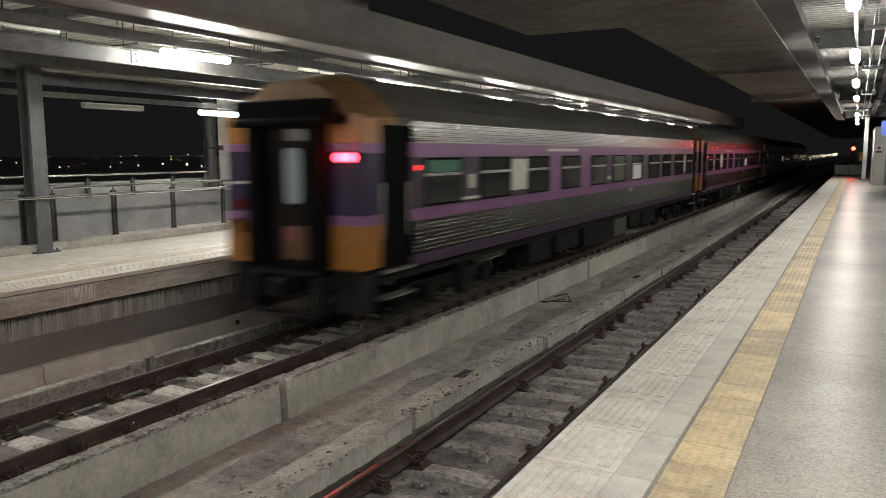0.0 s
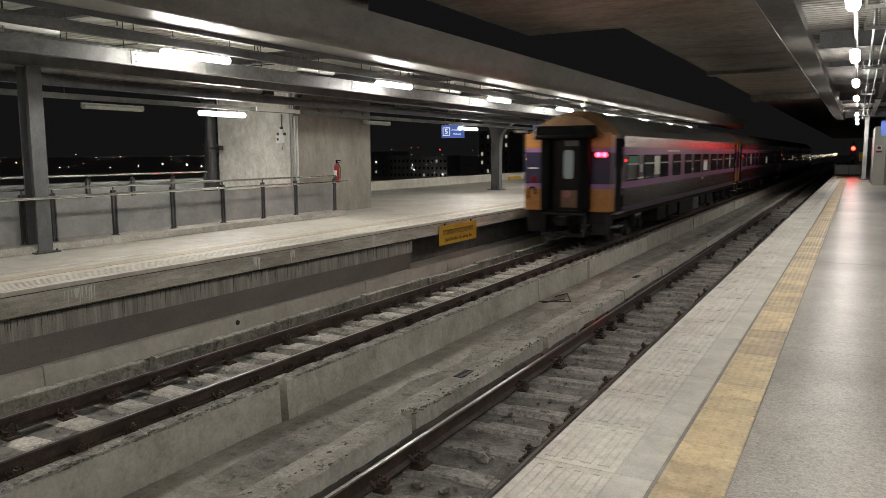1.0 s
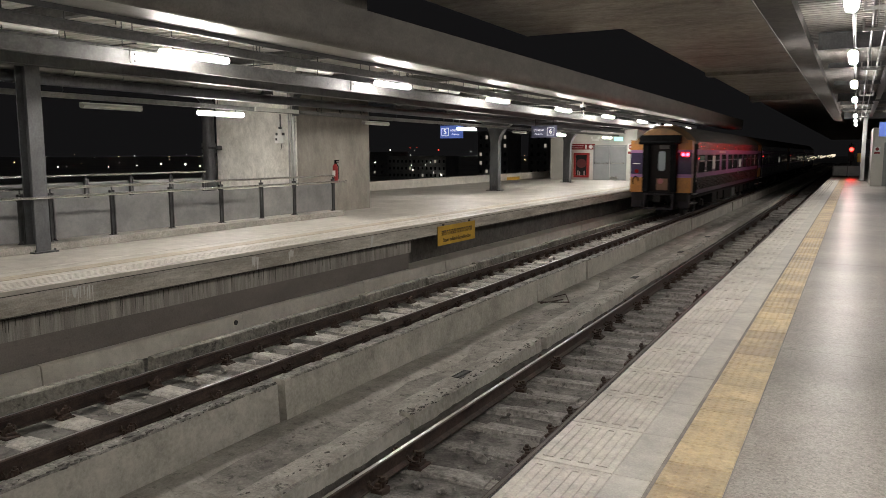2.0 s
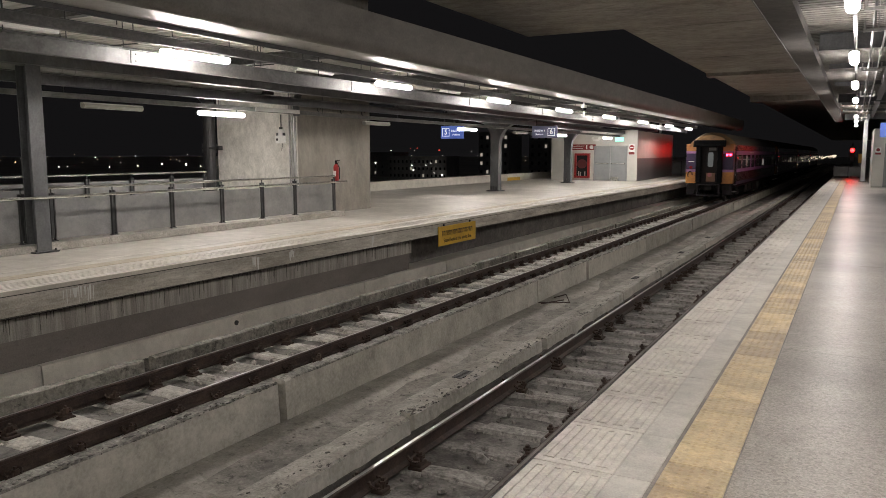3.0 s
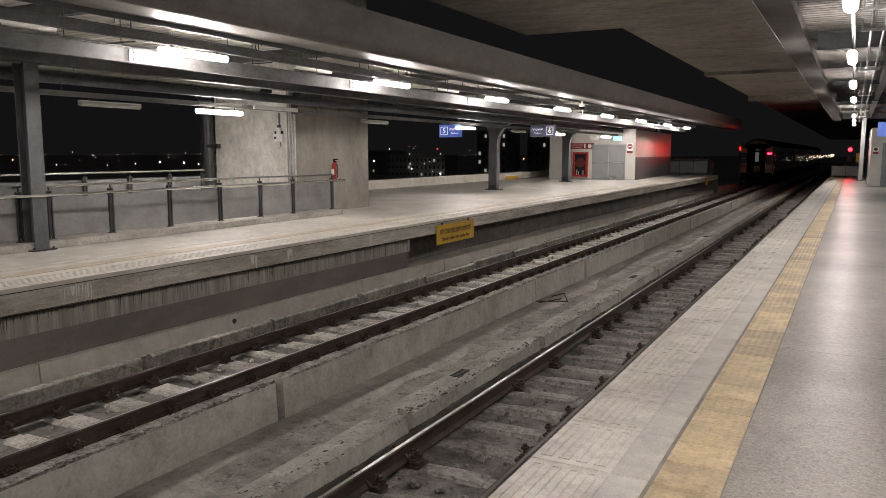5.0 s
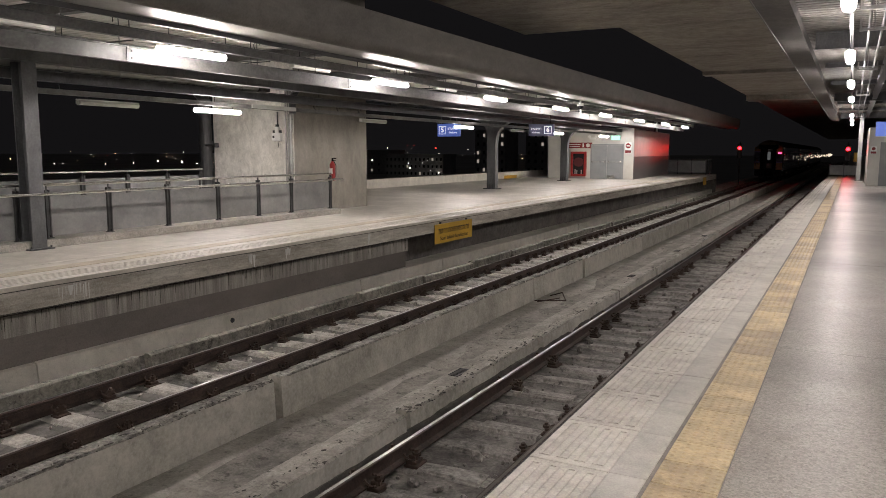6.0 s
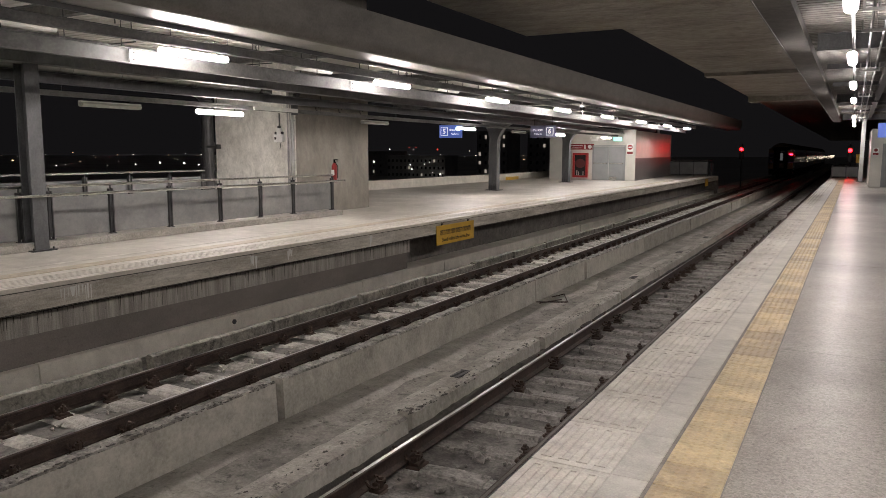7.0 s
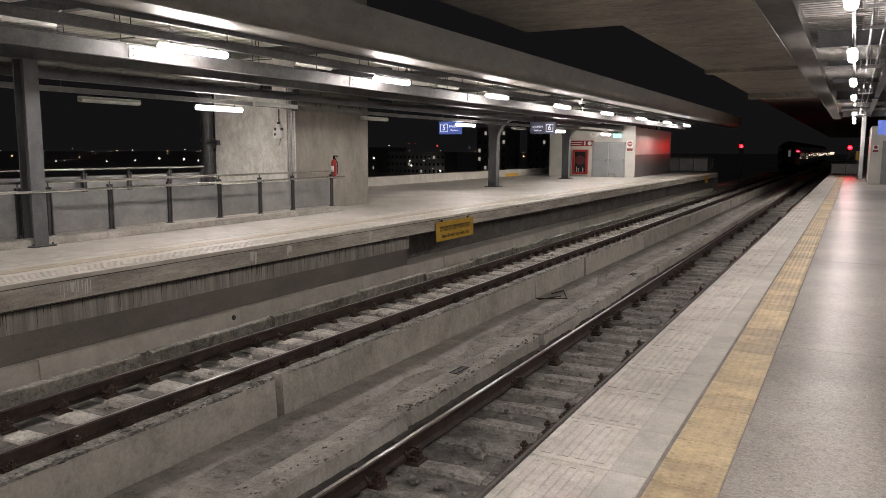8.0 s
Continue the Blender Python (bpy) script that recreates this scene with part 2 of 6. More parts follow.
def prism(bm, profile, y0, y1, axis="y"):
    """Closed outline of (u, z) pairs drawn out along y (u is x) or along x (u is y)."""
    def at(u, z, s):
        return (u, s, z) if axis == "y" else (s, u, z)
    a = [bm.verts.new(at(u, z, y0)) for u, z in profile]
    b = [bm.verts.new(at(u, z, y1)) for u, z in profile]
    n = len(profile)
    for i in range(n):
        bm.faces.new((a[i], a[(i + 1) % n], b[(i + 1) % n], b[i]))
    bm.faces.new(a[::-1])
    bm.faces.new(b)
    return bm


def mesh_of(name, bm, material, smooth=False):
    bmesh.ops.recalc_face_normals(bm, faces=bm.faces)
    me = bpy.data.meshes.new(name)
    bm.to_mesh(me)
    bm.free()
    for mm in (material if isinstance(material, (list, tuple)) else (material,)):
        me.materials.append(mm)
    if smooth:
        me.polygons.foreach_set("use_smooth", [True] * len(me.polygons))
    return me


def part(name, bm, material, parent, label="", smooth=False):
    ob = new(name, mesh_of(name, bm, material, smooth))
    ob.parent = parent
    return tagged(ob, label)


def same_part(name, me, parent, m):
    ob = new(name, me)
    ob.parent = parent
    ob.matrix_basis = m
    return ob


def thing(name, m, label, category, group="", kind=""):
    ob = new(name)
    ob.empty_display_size = 0.2
    ob.matrix_basis = m
    return tagged(ob, label, category, group, kind)


def solid(name, bm, material, label, category, group="", kind="", smooth=False):
    return tagged(new(name, mesh_of(name, bm, material, smooth)), label, category, group, kind)


def B():
    return bmesh.new()


def lettering(text, size, material, parent, m, name="lettering", bold=0.0):
    cu = bpy.data.curves.new(name, "FONT")
    cu.body, cu.size, cu.extrude, cu.offset = text, size, 0.002, bold
    cu.align_x, cu.align_y = "CENTER", "CENTER"
    cu.materials.append(material)
    ob = new(name, cu)
    ob.parent = parent
    ob.matrix_basis = m
    return ob


FACE_CAM = pose(0, 0, 0, 90, 0, 0)      # print that faces towards -y
FACE_TRACK = pose(0, 0, 0, 90, 0, 90)   # print that faces towards +x


def block(name, profile, length, amount, seed, mats, cuts=64):
    """A cast block drawn out along y in short stretches, with uneven worn faces; its top takes the second material."""
    bm = B()
    rings = [[bm.verts.new((u, length * i / cuts, z)) for u, z in profile] for i in range(cuts + 1)]
    n = len(profile)
    for a, b in zip(rings[:-1], rings[1:]):
        for i in range(n):
            bm.faces.new((a[i], a[(i + 1) % n], b[(i + 1) % n], b[i]))
    bm.faces.new(rings[0][::-1])
    bm.faces.new(rings[-1])
    for v in bm.verts:
        v.co += noise.noise_vector(v.co * 2.3 + Vector((seed, 0, 0))) * amount
        v.co += noise.noise_vector(v.co * 11.0 + Vector((0, seed, 0))) * amount * 0.25
    top = max(z for _, z in profile)
    rnd = random.Random(seed)
    for ring in rings:
        for i, (u, z) in enumerate(profile):
            inner = top - 0.012 < z and 0 < i < n - 1 and top - 0.012 < profile[i - 1][1] and top - 0.012 < profile[i + 1][1]
            if z > top - 0.03 and not inner and rnd.random() < 0.13:
                ring[i].co.z -= rnd.uniform(0.003, 0.014)
                ring[i].co.x += rnd.uniform(0.002, 0.009) * (1 if u < sum(q[0] for q in profile) / n else -1)
    bmesh.ops.recalc_face_normals(bm, faces=bm.faces)
    for f in bm.faces:
        if f.normal.z > 0.6:
            f.material_index = 1
    return mesh_of(name, bm, mats)


def roughen(bm, amount, scale, seed):
    for v in bm.verts:
        v.co += noise.noise_vector(v.co * scale + Vector((seed, 0, 0))) * amount
    return bm


M_YARD = glow("yard_light_white", (1.0, 0.85, 0.62), 1.0)
M_BANDDARK = surface("dark_window_band", (0.03, 0.021, 0.034), (0.055, 0.04, 0.06), 0.4, stain=1.5, bump=0.02, local=True, spec=0.3)
M_SKIRT = surface("dark_purple_skirt", (0.03, 0.014, 0.036), (0.055, 0.026, 0.062), 0.5, stain=1.5, bump=0.03, local=True, mottle=0.2)
M_TOPSTAIN = surface("weathered_top_concrete", (0.09, 0.082, 0.072), (0.34, 0.325, 0.29), 0.95, stain=3.0, grain=40, bump=0.6, spots=0.9, mottle=0.5)
M_TROUGH = surface("mossy_concrete", (0.11, 0.105, 0.09), (0.27, 0.26, 0.225), 0.95, stain=2.2, grain=40, bump=0.5, spots=0.8, random=0.15, mottle=0.45)
M_SIGN_DIM = surface("unlit_blue_sign", (0.16, 0.17, 0.30), (0.22, 0.23, 0.38), 0.3, bump=0.0)
M_FASCIA_N = surface("dark_gutter_sheet", (0.055, 0.051, 0.047), (0.105, 0.098, 0.09), 0.7, metal=0.0, stain=1.2, grain=25, bump=0.15, mottle=0.25, spec=0.2)
M_SHEET_N = surface("grey_roof_sheet", (0.125, 0.119, 0.109), (0.20, 0.19, 0.175), 0.6, stain=1.2, bump=0.02, mottle=0.25, spec=0.3)
M_MESH.node_tree.nodes["Principled BSDF"].inputs["Alpha"].default_value = 0.62


# ---------------------------------------------------------------- large structure
Y0, Y1 = -14.0, 58.0


def build_ground():
    bm = B()
    box(bm, -3000, 3000, -3000, 3000, -10.2, -10.0)
    solid("ground", bm, M_GROUND, "dark city ground at night below the viaduct", "ground", kind="structure")
    bm = B()
    prism(bm, [(-9.9, -1.9), (-0.9, -1.9), (-0.9, ZB), (-3.98, ZB), (-3.98, -1.7), (-5.72, -1.7), (-5.72, ZB), (-9.9, ZB)], Y0, 260)
    solid("track_deck", bm, M_BED, "dusty concrete track deck of the station", "deck", kind="structure")
    pli = thing("plinth", pose(0, 0, 0), "pale concrete plinth blocks below the platform edge", "plinth", kind="structure")
    bm = B()
    prism(bm, [(-9.75, ZB), (-9.75, -1.08), (-8.98, -1.08), (-8.945, -1.09), (-8.92, ZB)], 0.0, 3.585)
    me = mesh_of("plinth_block", bm, M_LEDGE)
    rnd = random.Random(77)
    for i in range(74):
        same_part("plinth_block", me, pli, pose(rnd.uniform(-0.012, 0.012), -12.3 + 3.6 * i, rnd.uniform(-0.008, 0.008)))


def build_far_platform():
    bm = B()
    prism(bm, [(XF, -0.03), (XF - 0.03, 0), (-20.0, 0), (-20.0, -0.9), (-9.75, -0.9), (-9.75, -0.34), (XF, -0.34)], Y0, Y1)
    pl = solid("platform_far", bm, M_FARFLOOR, "pale worn concrete platform beyond the rails", "platform", kind="structure")
    bm = B()
    box(bm, XF - 0.002, XF + 0.012, Y0, Y1, -0.335, -0.075)
    part("nosing", bm, M_NOSE, pl, "stained concrete platform edge")
    bm = B()
    box(bm, -9.75, XF - 0.28, Y0, 14.9, -0.69, -0.42)
    part("downstand", bm, M_DRIP, pl, "rain-streaked concrete downstand")
    # upper band coloured dark for the shade of the overhanging edge
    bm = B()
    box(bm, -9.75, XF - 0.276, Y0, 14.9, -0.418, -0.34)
    part("downstand_top", bm, M_DRIPSHADE, pl, "dark concrete band with the edge's shade painted in")
    bm = B()
    rnd = random.Random(51)
    y = 1.0
    while y < 14.8:
        z0, w = -0.42 - 0.27 * rnd.random() ** 1.3, rnd.uniform(0.002, 0.006)
        prism(bm, [(y - w, -0.419), (y + w, -0.419), (y + w * 0.7, (z0 - 0.42) / 2), (y + w * 0.2, z0), (y - w * 0.3, z0), (y - w * 0.8, (z0 - 0.42) / 2)], XF - 0.2795, XF - 0.277, axis="x")
        y += rnd.choice((0.03, 0.04, 0.06, 0.09, 0.14, 0.22))
    part("drip_stain", bm, M_STAIN_SHADE, pl, "thin black drip stains")["kind"] = "stuff"
    bm = B()
    box(bm, XF - 0.002, XF + 0.028, Y0, Y1, -0.066, -0.004, 0.006)
    part("edge_slab", bm, M_LEDGE, pl, "pale slab lip along the edge")
    # dark strips drawn as the shadow lines below the lip and the nosing
    bm = B()
    box(bm, XF - 0.002, XF + 0.0155, Y0, Y1, -0.078, -0.068)
    box(bm, XF - 0.002, XF + 0.0155, Y0, Y1, -0.335, -0.326)
    part("shade_line", bm, M_STAIN_SHADE, pl, "painted shade line under the slab")
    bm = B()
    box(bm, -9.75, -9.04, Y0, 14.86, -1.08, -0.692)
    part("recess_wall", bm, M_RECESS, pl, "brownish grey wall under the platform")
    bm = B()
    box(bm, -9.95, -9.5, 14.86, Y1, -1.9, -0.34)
    part("back_wall", bm, M_CONC_D, pl, "dark concrete wall under the platform")
    bm = B()
    box(bm, -20.0, XF + 0.02, Y1, Y1 + 0.12, -1.9, -0.004)
    part("end_wall", bm, M_CONC_D, pl)
    # strips along the edge
    bm = B()
    for x0, x1 in ((XF - 0.14, XF - 0.10), (XF - 0.22, XF - 0.18), (XF - 0.30, XF - 0.26), (XF - 0.38, XF - 0.34), (XF - 0.46, XF - 0.42)):
        box(bm, x0, x1, Y0, Y1, 0.0, 0.006)
    part("edge_groove_bar", bm, M_TILE_W, pl, "white ribbed edge tiles")
    bm = B()
    box(bm, XF - 0.98, XF - 0.68, Y0, Y1, 0.0, 0.005)
    part("warning_strip", bm, M_TILE_Y2, pl, "faded yellow warning strip")
    bm = B()
    box(bm, XF - 1.38, XF - 1.28, Y0, Y1, 0.0, 0.004)
    part("white_line", bm, M_WORNLINE, pl, "worn white safety line")
    return pl


def build_near_platform():
    bm = B()
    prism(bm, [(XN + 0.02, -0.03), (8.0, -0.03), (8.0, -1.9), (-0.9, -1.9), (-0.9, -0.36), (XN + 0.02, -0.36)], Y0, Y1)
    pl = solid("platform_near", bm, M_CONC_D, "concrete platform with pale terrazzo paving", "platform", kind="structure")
    bm = B()
    box(bm, -0.448, 8.0, Y0, Y1, -0.03, 0.0)
    part("terrazzo", bm, M_TERRAZZO, pl, "pale polished terrazzo paving")
    bm = B()
    box(bm, -0.791, -0.773, Y0, Y1, -0.03, -0.0015)
    box(bm, -0.457, -0.448, Y0, Y1, -0.03, -0.004)
    for i in range(13):
        box(bm, -0.43, 8.0, -10 + i * 5.55, -9.995 + i * 5.55, 0.0, 0.0012)
    part("joint", bm, M_JOINT, pl, "dark joint between pavings")
    bm = B()
    box(bm, XN + 0.010, XN + 0.0195, Y0, Y1, -0.36, -0.004, 0.003)
    # bright sliver added as the highlight along the metal edging
    glint = B()
    box(glint, XN + 0.0075, XN + 0.0097, Y0, Y1, -0.014, -0.004)
    part("edge_highlight", glint, M_CHROME, pl, "thin bright strip standing in for the edge highlight")
    part("edge_strip", bm, M_EDGE, pl, "dark metal platform edging")
    return pl


def build_ceiling():
    bm = B()
    box(bm, -8.66, 6.0, Y0, 21.0, 5.0, 5.8)
    box(bm, -5.85, 6.0, 21.0, 220.0, 5.004, 5.8)
    box(bm, -8.66, 8.0, Y0, 220.0, 7.2, 7.5)
    box(bm, -5.85, 6.0, 34.0, 34.8, 4.86, 5.0)
    box(bm, -5.85, 6.0, 49.0, 50.5, 4.7, 5.0)
    for i in range(7):
        y = -8.0 + i * 7.3
        if not 33 < y < 36:
            box(bm, -5.8 if y > 21 else -8.6, 5.9, y, y + 0.012, 4.994, 5.003)
    solid("ceiling", bm, M_SOFFIT, "grey board-marked concrete soffit of the viaduct above", "ceiling", kind="structure")
    bm = B()
    box(bm, -8.66, -8.3, Y0, 21.0, 5.8, 7.2)
    box(bm, -5.85, -5.5, 21.0, 220, 5.8, 7.2)
    solid("upper_beam", bm, M_CONC_D, "dark concrete beams of the viaduct", "beam", kind="structure")


def build_enclosure():
    # added wall out of view, encloses the right side
    bm = B()
    box(bm, 8.0, 8.2, Y0, Y1, -1.9, 7.2)
    solid("wall_right", bm, M_CONC, "added unseen concrete wall behind the near platform", "wall", kind="structure")
    # added wall behind the camera, never in view
    bm = B()
    box(bm, -20.0, 8.2, Y0 - 0.2, Y0, -1.9, 7.2)
    solid("wall_back", bm, M_CONC, "added unseen concrete wall closing the scene", "wall", kind="structure")
    bm = B()
    box(bm, -18.55, -18.3, Y0, Y1, -0.6, 0.40, 0.02)
    solid("parapet", bm, M_LEDGE, "low pale concrete parapet along the platform back", "parapet", kind="structure")


def build_divider():
    """Low wall between the tracks, in precast panels, and the kerb beside the near track."""
    wall = thing("divider_wall", pose(0, 0, 0), "low grey precast concrete wall between the tracks", "wall", kind="structure")
    variants = [block("wall_panel", [(-5.80, -1.6), (-5.80, -1.0), (-5.785, -0.98), (-5.70, -0.975), (-5.625, -0.975), (-5.605, -0.995), (-5.598, -1.2), (-5.592, -1.4), (-5.59, -1.6)], 3.70, 0.009, 3.7 * k, [M_CONC, M_TOPSTAIN]) for k in range(3)]
    rnd = random.Random(4)
    joints = [-12.3, -8.5, -4.8, -1.04, 2.70, 6.44, 10.16, 14.38, 17.62, 23.4, 27.3, 31.0] + [34.8 + 3.8 * k for k in range(26)]
    for y, y2 in zip(joints[:-1], joints[1:]):
        dx = -0.035 if 2 < y < 4 else -0.03 if 14 < y < 15 else 0.012 if 6 < y < 7 else -0.014 if 10 < y < 11 else rnd.uniform(-0.018, 0.018)
        same_part("wall_panel", variants[rnd.randrange(3)], wall, pose(dx, y, -0.01 if 2 < y < 4 else rnd.uniform(-0.012, 0.012), 0, 0, rnd.uniform(-0.15, 0.15)) @ Matrix.Diagonal((1, (y2 - y - 0.045) / 3.70, 1, 1)))
    bm = B()
    prism(bm, [(-5.66, -1.69)] + [(-5.66 + 1.5 * k / 12, -1.48 + 0.02 * math.sin(k / 12 * 9) + 0.05 * k / 12) for k in range(13)] + [(-4.16, -1.69)], Y0, 200)
    solid("drain_channel", bm, M_BED2, "dusty concrete channel between the tracks", "channel", kind="structure")
    bm = B()
    for k in range(700):
        yy, e = rnd.uniform(1.5, 34), rnd.random()
        xx = -5.57 + 0.5 * e * e if rnd.random() < 0.6 else rnd.uniform(-5.5, -4.4)
        r = rnd.uniform(0.005, 0.02)
        mm = Matrix.LocRotScale((xx, yy, -1.462 + 0.03 * (xx + 5.6)), Euler((0, 0, rnd.random() * 6)), (r * 1.6, r * rnd.uniform(.8, 2), r * 0.5))
        bmesh.ops.create_icosphere(bm, subdivisions=1, radius=1, matrix=mm)
    solid("sediment", bm, M_BED2, "crumbs and dried sediment lying in the channel", "rubble", kind="stuff")
    # dried silt along the foot of the wall
    bm = B()
    prev = None
    for i in range(360):
        y = Y0 + 0.4 * i
        w = 0.50 + 0.10 * math.sin(y * 0.9) + 0.07 * math.sin(y * 2.7 + 1) + rnd.uniform(-0.05, 0.05)
        row = []
        for k in range(5):
            x = -5.6 + w * k / 4
            a = (x + 5.6) / 1.6
            fl = -1.48 + 0.02 * math.sin(a * 9) + 0.05 * a
            row.append(bm.verts.new((x, y, fl + (0.035, 0.03, 0.022, 0.014, -0.02)[k] + rnd.uniform(-0.004, 0.004))))
        if prev:
            for k in range(4):
                bm.faces.new((prev[k], prev[k + 1], row[k + 1], row[k]))
        prev = row
    solid("dried_silt", bm, M_SILT, "pale dried silt along the foot of the low wall", "silt", kind="stuff", smooth=True)
    kerb = thing("kerb", pose(0, 0, 0), "worn chipped concrete kerb beside the rail", "kerb", kind="structure")
    variants = [block("kerb_block", [(-4.02, -1.6), (-4.015, -1.095), (-3.995, -1.078), (-3.94, -1.076), (-3.87, -1.075), (-3.84, -1.095), (-3.825, -1.25), (-3.82, -1.6)], 3.62, 0.013, 9.1 + 5 * k, [M_CONC, M_KERBTOP]) for k in range(3)]
    for y, y2 in zip(joints[:-1], joints[1:]):
        same_part("kerb_block", variants[rnd.randrange(3)], kerb, pose(0.012 if 2 < y < 4 else -0.025 if 6 < y < 7 else 0.02 if 10 < y < 11 else rnd.uniform(-0.018, 0.018), y, 0.01 if 2 < y < 4 else rnd.uniform(-0.012, 0.008), 0, 0, rnd.uniform(-0.15, 0.15)) @ Matrix.Diagonal((1, (y2 - y - 0.14) / 3.62, 1, 1)))
    bench = block("benching", [(-4.37, -1.6), (-4.33, -1.19), (-4.27, -1.135), (-4.14, -1.122), (-4.06, -1.118), (-4.02, -1.14), (-4.01, -1.6)], 90.0, 0.012, 2.2, [M_CONC, M_KERBTOP], 700)
    tagged(same_part("benching", bench, kerb, pose(0, Y0, 0)), "continuous cast concrete benching behind the kerb")
    bm = B()
    prev = None
    for i in range(600):
        y = 0.1 * i
        top = -1.235 + 0.006 * math.sin(y * 1.7) + 0.006 * math.sin(y * 4.1 + 2) + rnd.uniform(-0.006, 0.006)
        row = [bm.verts.new(v) for v in ((-3.797, y, ZB), (-3.80, y, top - 0.02), (-3.806, y, top), (-3.86, y, top - 0.003))]
        if prev:
            for k in range(3):
                bm.faces.new((prev[k], prev[k + 1], row[k + 1], row[k]))
        prev = row
    part("grime", bm, M_STAIN_SHADE, kerb, "dark oily grime along the kerb foot")["kind"] = "stuff"
    def pits(name, x, z, dx, count, y0, y1, parent, mat):
        """Small dark chips broken out of a worn concrete edge."""
        bm = B()
        for k in range(count):
            yy = y0 + (y1 - y0) * rnd.random() ** 1.7
            cl = 0.5 + 0.5 * noise.noise(Vector((x, yy * 1.3, 0)))
            if rnd.random() > cl + 0.25:
                continue
            r = rnd.choice((0.006, 0.008, 0.010, 0.014, 0.022))
            off = abs(rnd.gauss(0, 0.5)) * dx
            mm = Matrix.LocRotScale((x - off, yy, z + (0.004 if off > 0.012 else -rnd.uniform(0.0, 0.02))), Euler((0, 0, rnd.uniform(-0.5, 0.5))), (r * 0.8, r * rnd.uniform(1.0, 2.2), min(r, 0.006)))
            bmesh.ops.create_icosphere(bm, subdivisions=1, radius=1, matrix=mm)
        part(name, bm, mat, parent, "dark chips and pits in the concrete")["kind"] = "stuff"
    pits("edge_pits", -3.845, -1.078, 0.16, 620, 2.0, 26.0, kerb, M_STAIN_SHADE)
    pits("edge_pits", -5.612, -0.978, 0.09, 420, 2.0, 26.0, wall, M_STAIN_SHADE)
    tr = thing("cable_trough", pose(0, 0, 0), "weathered concrete cable trough beside the rail", "trough", kind="structure")
    variants = [block("trough_block", [(-8.24, ZB), (-8.235, -1.125), (-8.22, -1.108), (-8.18, -1.106), (-8.135, -1.11), (-8.115, -1.13), (-8.10, ZB)], 2.36, 0.012, 4.1 + 3 * k, [M_TROUGH, M_TROUGH], 16) for k in range(3)]
    y = 6.73 - 2.47 * 8
    while y < 120:
        same_part("trough_block", variants[rnd.randrange(3)], tr, pose(0.055 if 6.6 < y < 6.8 else rnd.uniform(-0.04, 0.03), y, 0.02 if 6.6 < y < 6.8 else rnd.uniform(-0.025, 0.015), 0, 0, rnd.uniform(-0.4, 0.4)))
        y += 2.47


def rail_bm(x):
    p = [(-.06, 0), (.06, 0), (.06, .012), (.012, .03), (.009, .1), (.034, .112), (.036, .138), (.027, .1435), (.016, .1455), (.006, .146), (-.006, .146), (-.016, .1455), (-.027, .1435), (-.036, .138), (-.034, .112), (-.009, .1), (-.012, .03), (-.06, .012)]
    bm = B()
    prism(bm, [(x + u, ZR - 0.168 + z * 1.15) for u, z in p], Y0, 250)
    for f in bm.faces:
        c = f.calc_center_median()
        if c.z > ZR - 0.0075 and abs(c.x - x) < 0.014:
            f.material_index = 1
    return bm


OFF = (-0.542, 0.552)     # rails from the track centre


